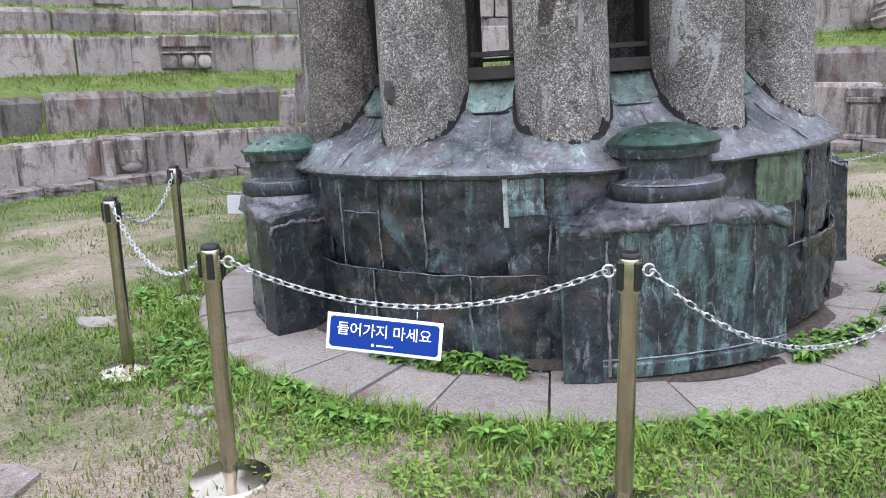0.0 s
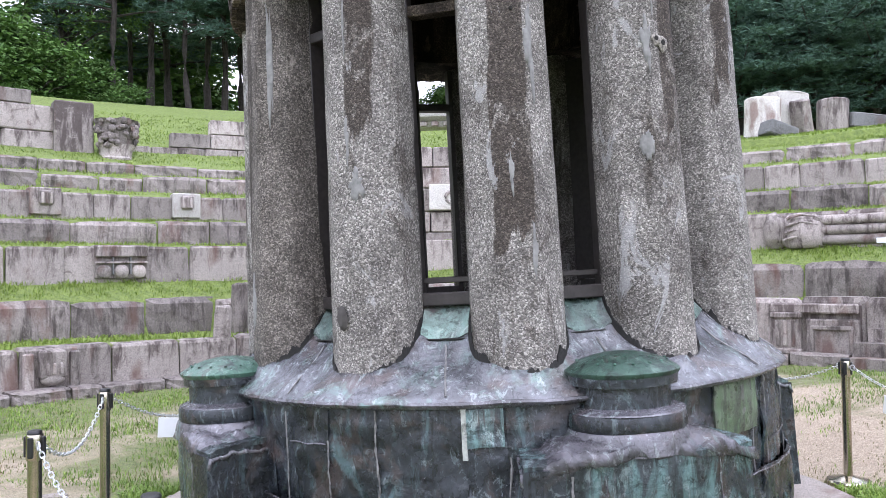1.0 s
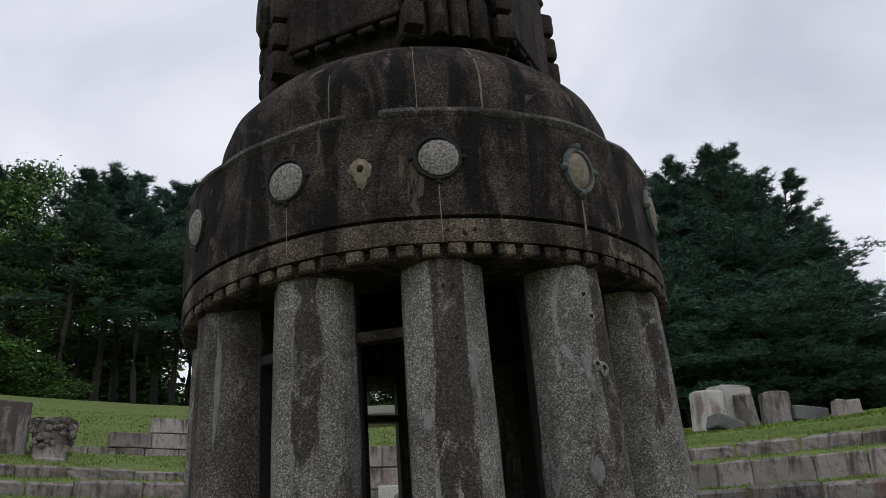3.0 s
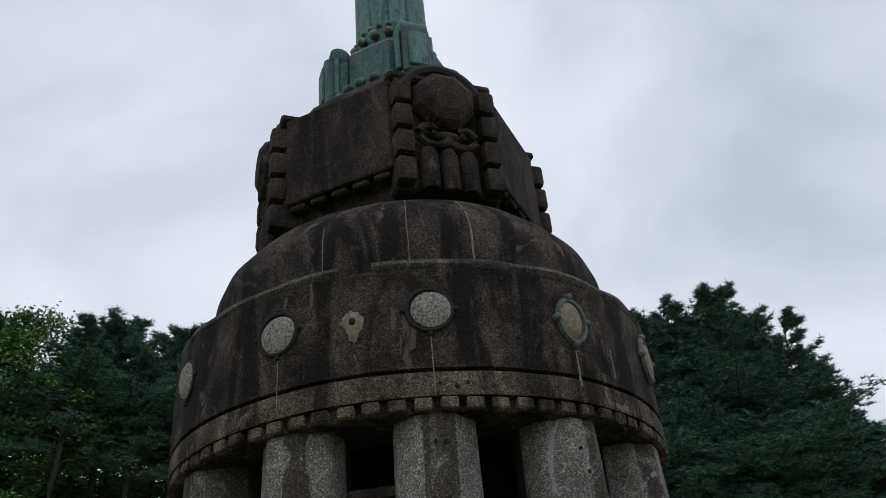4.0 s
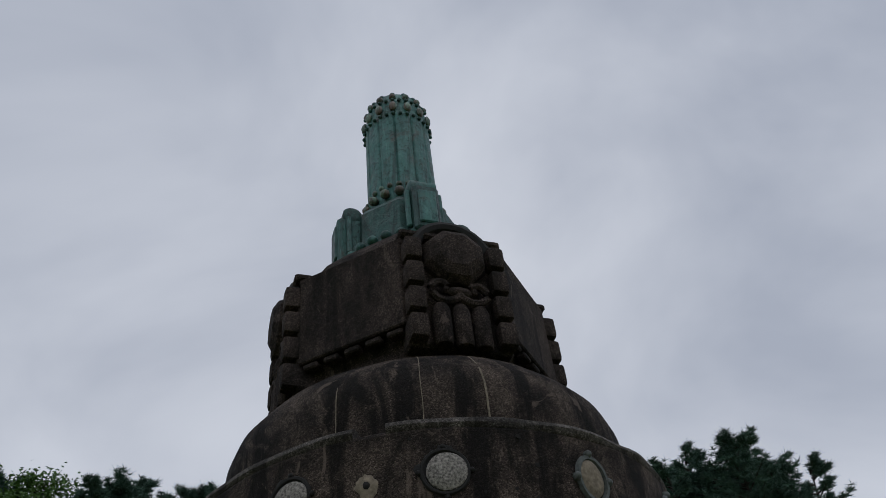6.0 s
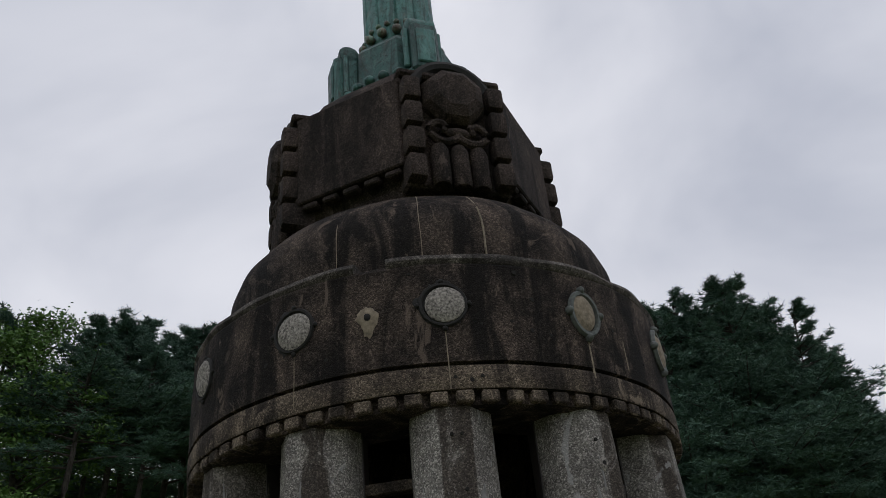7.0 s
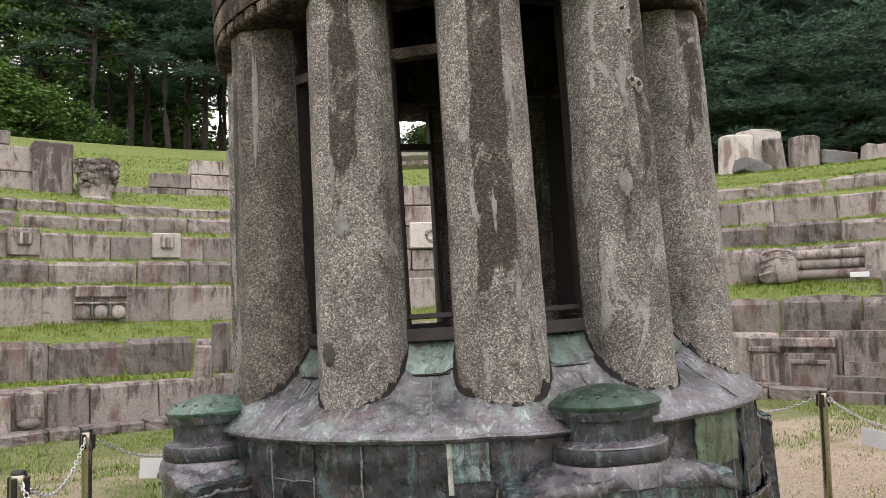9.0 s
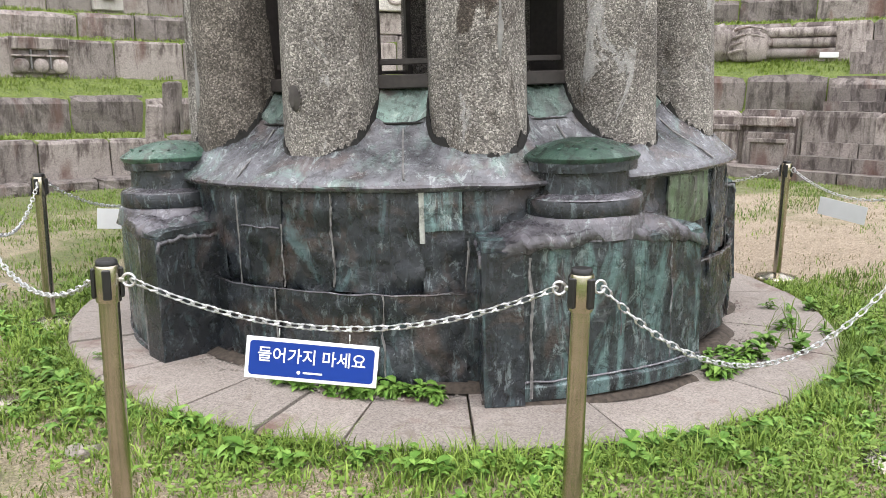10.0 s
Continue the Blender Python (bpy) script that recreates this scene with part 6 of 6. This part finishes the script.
# ---------------------------------------------------------------- woods behind
def pine(seed, h, bare, spread):
    rn = random.Random(seed)
    t = thing("pine_tree", pose(0, 0, 0), "tall dark green pine at the edge of the woods", "tree", "trees behind the terraces")
    bm = bmesh.new()
    lean = [Vector((0.15 * noise.noise((seed, i * 0.6, 0)), 0.15 * noise.noise((seed, 5, i * 0.6)), h * i / 9 - 0.3)) for i in range(10)]
    rod(bm, lean, [0.15 * (1 - 0.09 * i) for i in range(10)], 8)
    vs, fs = [], []
    z = bare * h
    while z < h * 0.99:
        f = (z - bare * h) / (h * (1 - bare))
        reach = spread * (0.55 + 0.6 * math.sin(min(1, f * 1.15 + 0.25) * math.pi) ** 0.8) * (1 - 0.62 * f ** 2.2)
        for _ in range(rn.randint(4, 6)):
            a, ln = rn.uniform(0, 6.283), reach * rn.uniform(0.55, 1.2)
            d = Vector((math.cos(a), math.sin(a), 0))
            base = Vector((0, 0, z + rn.uniform(-0.3, 0.3)))
            rise, droop = rn.uniform(0.0, 0.3) + 0.45 * f, rn.uniform(0.05, 0.22) * (1 - f)
            way = lambda q: base + d * ln * q + Vector((0, 0, ln * (rise * q - droop * q * q)))
            rod(bm, [way(q) for q in (0, 0.35, 0.7, 1.0)], [0.045, 0.035, 0.022, 0.01], 4)
            side = Vector((-d.y, d.x, 0))
            for _ in range(int(14 + 15 * ln)):
                q = rn.uniform(0.3, 1.04)
                c = way(q) + side * rn.gauss(0, 0.22 * ln * (1.15 - 0.6 * q)) + Vector((0, 0, rn.gauss(0, 0.07)))
                for _ in range(17):
                    w = Vector((rn.gauss(0, 1) + d.x * 0.5, rn.gauss(0, 1) + d.y * 0.5, rn.gauss(0.3, 0.35))).normalized()
                    u = w.cross(Vector((rn.gauss(0, 1), rn.gauss(0, 1), rn.gauss(0, 1)))).normalized() * rn.uniform(0.011, 0.019)
                    k = len(vs)
                    e = c + w * rn.uniform(0.13, 0.3)
                    vs += [tuple(c - u), tuple(c + u), tuple(e)]
                    fs.append((k, k + 1, k + 2))
        z += h * rn.uniform(0.04, 0.052)
    part("trunk", bm, M_BARK, t, "grey-brown trunk with bare limbs")
    raw("crown", vs, fs, M_PINE, t)
    return t


def broadleaf(seed, h, bare, spread, name="broadleaf_tree", label="leafy green tree at the edge of the woods"):
    rn = random.Random(seed)
    t = thing(name, pose(0, 0, 0), label, "tree" if "tree" in name else "bush", "trees behind the terraces")
    bm = bmesh.new()
    rod(bm, [(0.1 * noise.noise((seed, i, 0)), 0.1 * noise.noise((seed, 0, i)), h * 0.8 * i / 7 - 0.3) for i in range(8)], [0.16 * (1 - 0.11 * i) for i in range(8)], 7)
    vs, fs = [], []
    for _ in range(60):
        f = rn.uniform(0, 1)
        a = rn.uniform(0, 6.283)
        rad = spread * math.sin(math.pi * (0.15 + 0.8 * f)) * rn.uniform(0.3, 1.05)
        c = Vector((rad * math.cos(a), rad * math.sin(a), h * (bare + (1 - bare) * f)))
        rod(bm, [(0, 0, max(0.1, c.z - 0.6 * rad - 0.3)), (c.x * 0.5, c.y * 0.5, c.z - 0.25 * rad), tuple(c)], [0.05, 0.03, 0.012], 4)
        size = rn.uniform(0.5, 0.95) * spread * 0.35
        for _ in range(210):
            w = Vector((rn.gauss(0, 1), rn.gauss(0, 1), rn.gauss(0, 0.6)))
            p = c + w * size * 0.5
            u = Vector((rn.gauss(0, 1), rn.gauss(0, 1), rn.gauss(0, 0.5))).normalized()
            v = u.cross(Vector((rn.gauss(0, 1), rn.gauss(0, 1), rn.gauss(0, 1)))).normalized()
            ln = rn.uniform(0.05, 0.095)
            k = len(vs)
            vs += [tuple(p - u * ln), tuple(p + v * ln * 0.45), tuple(p + u * ln), tuple(p - v * ln * 0.45)]
            fs.append((k, k + 1, k + 2, k + 3))
    part("trunk", bm, M_BARK, t)
    raw("crown", vs, fs, M_LEAF, t)
    return t


pines = [pine(1, 9.5, 0.40, 2.3), pine(2, 10.0, 0.44, 2.2), pine(3, 10.5, 0.12, 3.3), pine(4, 9.0, 0.10, 3.2)]
leafy = [broadleaf(5, 9.0, 0.25, 2.4), broadleaf(6, 2.6, 0.05, 1.7, "bush", "leafy green bush under the trees")]
EYE = Vector((1.28, -2.6, 1.8))
# azimuth seen from the path, distance, tangent of the top's elevation, kind
TREES = [(-36, 27, 0.46, 4), (-31.4, 27, 0.47, 4), (-33.5, 29, 0.47, 1), (-28.4, 26, 0.475, 0), (-26.0, 28, 0.48, 1), (-23.6, 27, 0.46, 0), (-21.2, 29, 0.485, 1), (-18.8, 26, 0.485, 1), (-16.0, 28, 0.485, 0), (-12, 27, 0.44, 1), (-8, 28, 0.44, 0),
         (-4, 28, 0.42, 1), (0, 27, 0.42, 2), (4, 27, 0.42, 3), (8.5, 27, 0.46, 2), (11.3, 28, 0.475, 3), (13.9, 26, 0.458, 2), (16.4, 27.5, 0.462, 3), (18.4, 26, 0.475, 2), (20.2, 27, 0.45, 3), (21.9, 26, 0.425, 2), (23.6, 27, 0.37, 3), (25.8, 27, 0.28, 2), (12.5, 28, 0.452, 3), (15.2, 28, 0.472, 2), (17.4, 28, 0.468, 2), (19.3, 28.5, 0.45, 3), (21.0, 28, 0.42, 2), (22.8, 28, 0.385, 3), (-14.3, 28, 0.475, 1), (-22.4, 30, 0.47, 0), (-27.2, 30, 0.47, 1), (-24.8, 31, 0.485, 1), (-20, 32, 0.485, 0), (-17.4, 31, 0.49, 1), (30, 29, 0.24, 3), (35, 28, 0.24, 2),
         (-38, 30, 0.42, 0), (-31, 34, 0.40, 1), (-25, 36, 0.40, 0), (-20.0, 36, 0.41, 1), (-13, 36, 0.40, 1), (10, 33, 0.44, 3), (13.0, 34, 0.45, 2), (15.2, 33, 0.46, 3), (17.6, 33, 0.44, 3), (20, 34, 0.39, 2), (23, 34, 0.30, 3), (28, 35, 0.22, 2),
         (-33.5, 25, 0.265, 5), (-36.5, 25, 0.28, 5), (-29.5, 26, 0.235, 5), (14.5, 30, 0.26, 5), (18.5, 30, 0.25, 5), (22, 30, 0.24, 5), (-24.5, 40, 0.27, 5), (-29, 40, 0.27, 5), (26, 31, 0.22, 5), (10, 30, 0.26, 5), (-6, 31, 0.22, 5), (-2.5, 31, 0.22, 5), (-10, 31, 0.22, 5)]
rn = random.Random(2)
heights = [9.5, 10.0, 10.5, 9.0, 9.0, 2.6]
protos = pines + leafy
for az, dist, tan, kind in TREES:
    dist += 4.5
    x, y = EYE.x + dist * math.sin(radians(az)), EYE.y + dist * math.cos(radians(az))
    g = ground_z(x, y)
    k = max(0.35, (EYE.z + tan * dist - g) / heights[kind])
    o = copy_thing(protos[kind], Matrix())
    wide = rn.uniform(0.9, 1.15) if kind < 5 else 1.3
    o.matrix_basis = pose(x, y, g, rn.uniform(-2, 2), rn.uniform(-2, 2), rn.uniform(0, 360)) @ Matrix.Diagonal((k * wide, k * wide, k, 1))
for p in protos:
    for c in list(p.children):
        bpy.data.objects.remove(c)
    bpy.data.objects.remove(p)
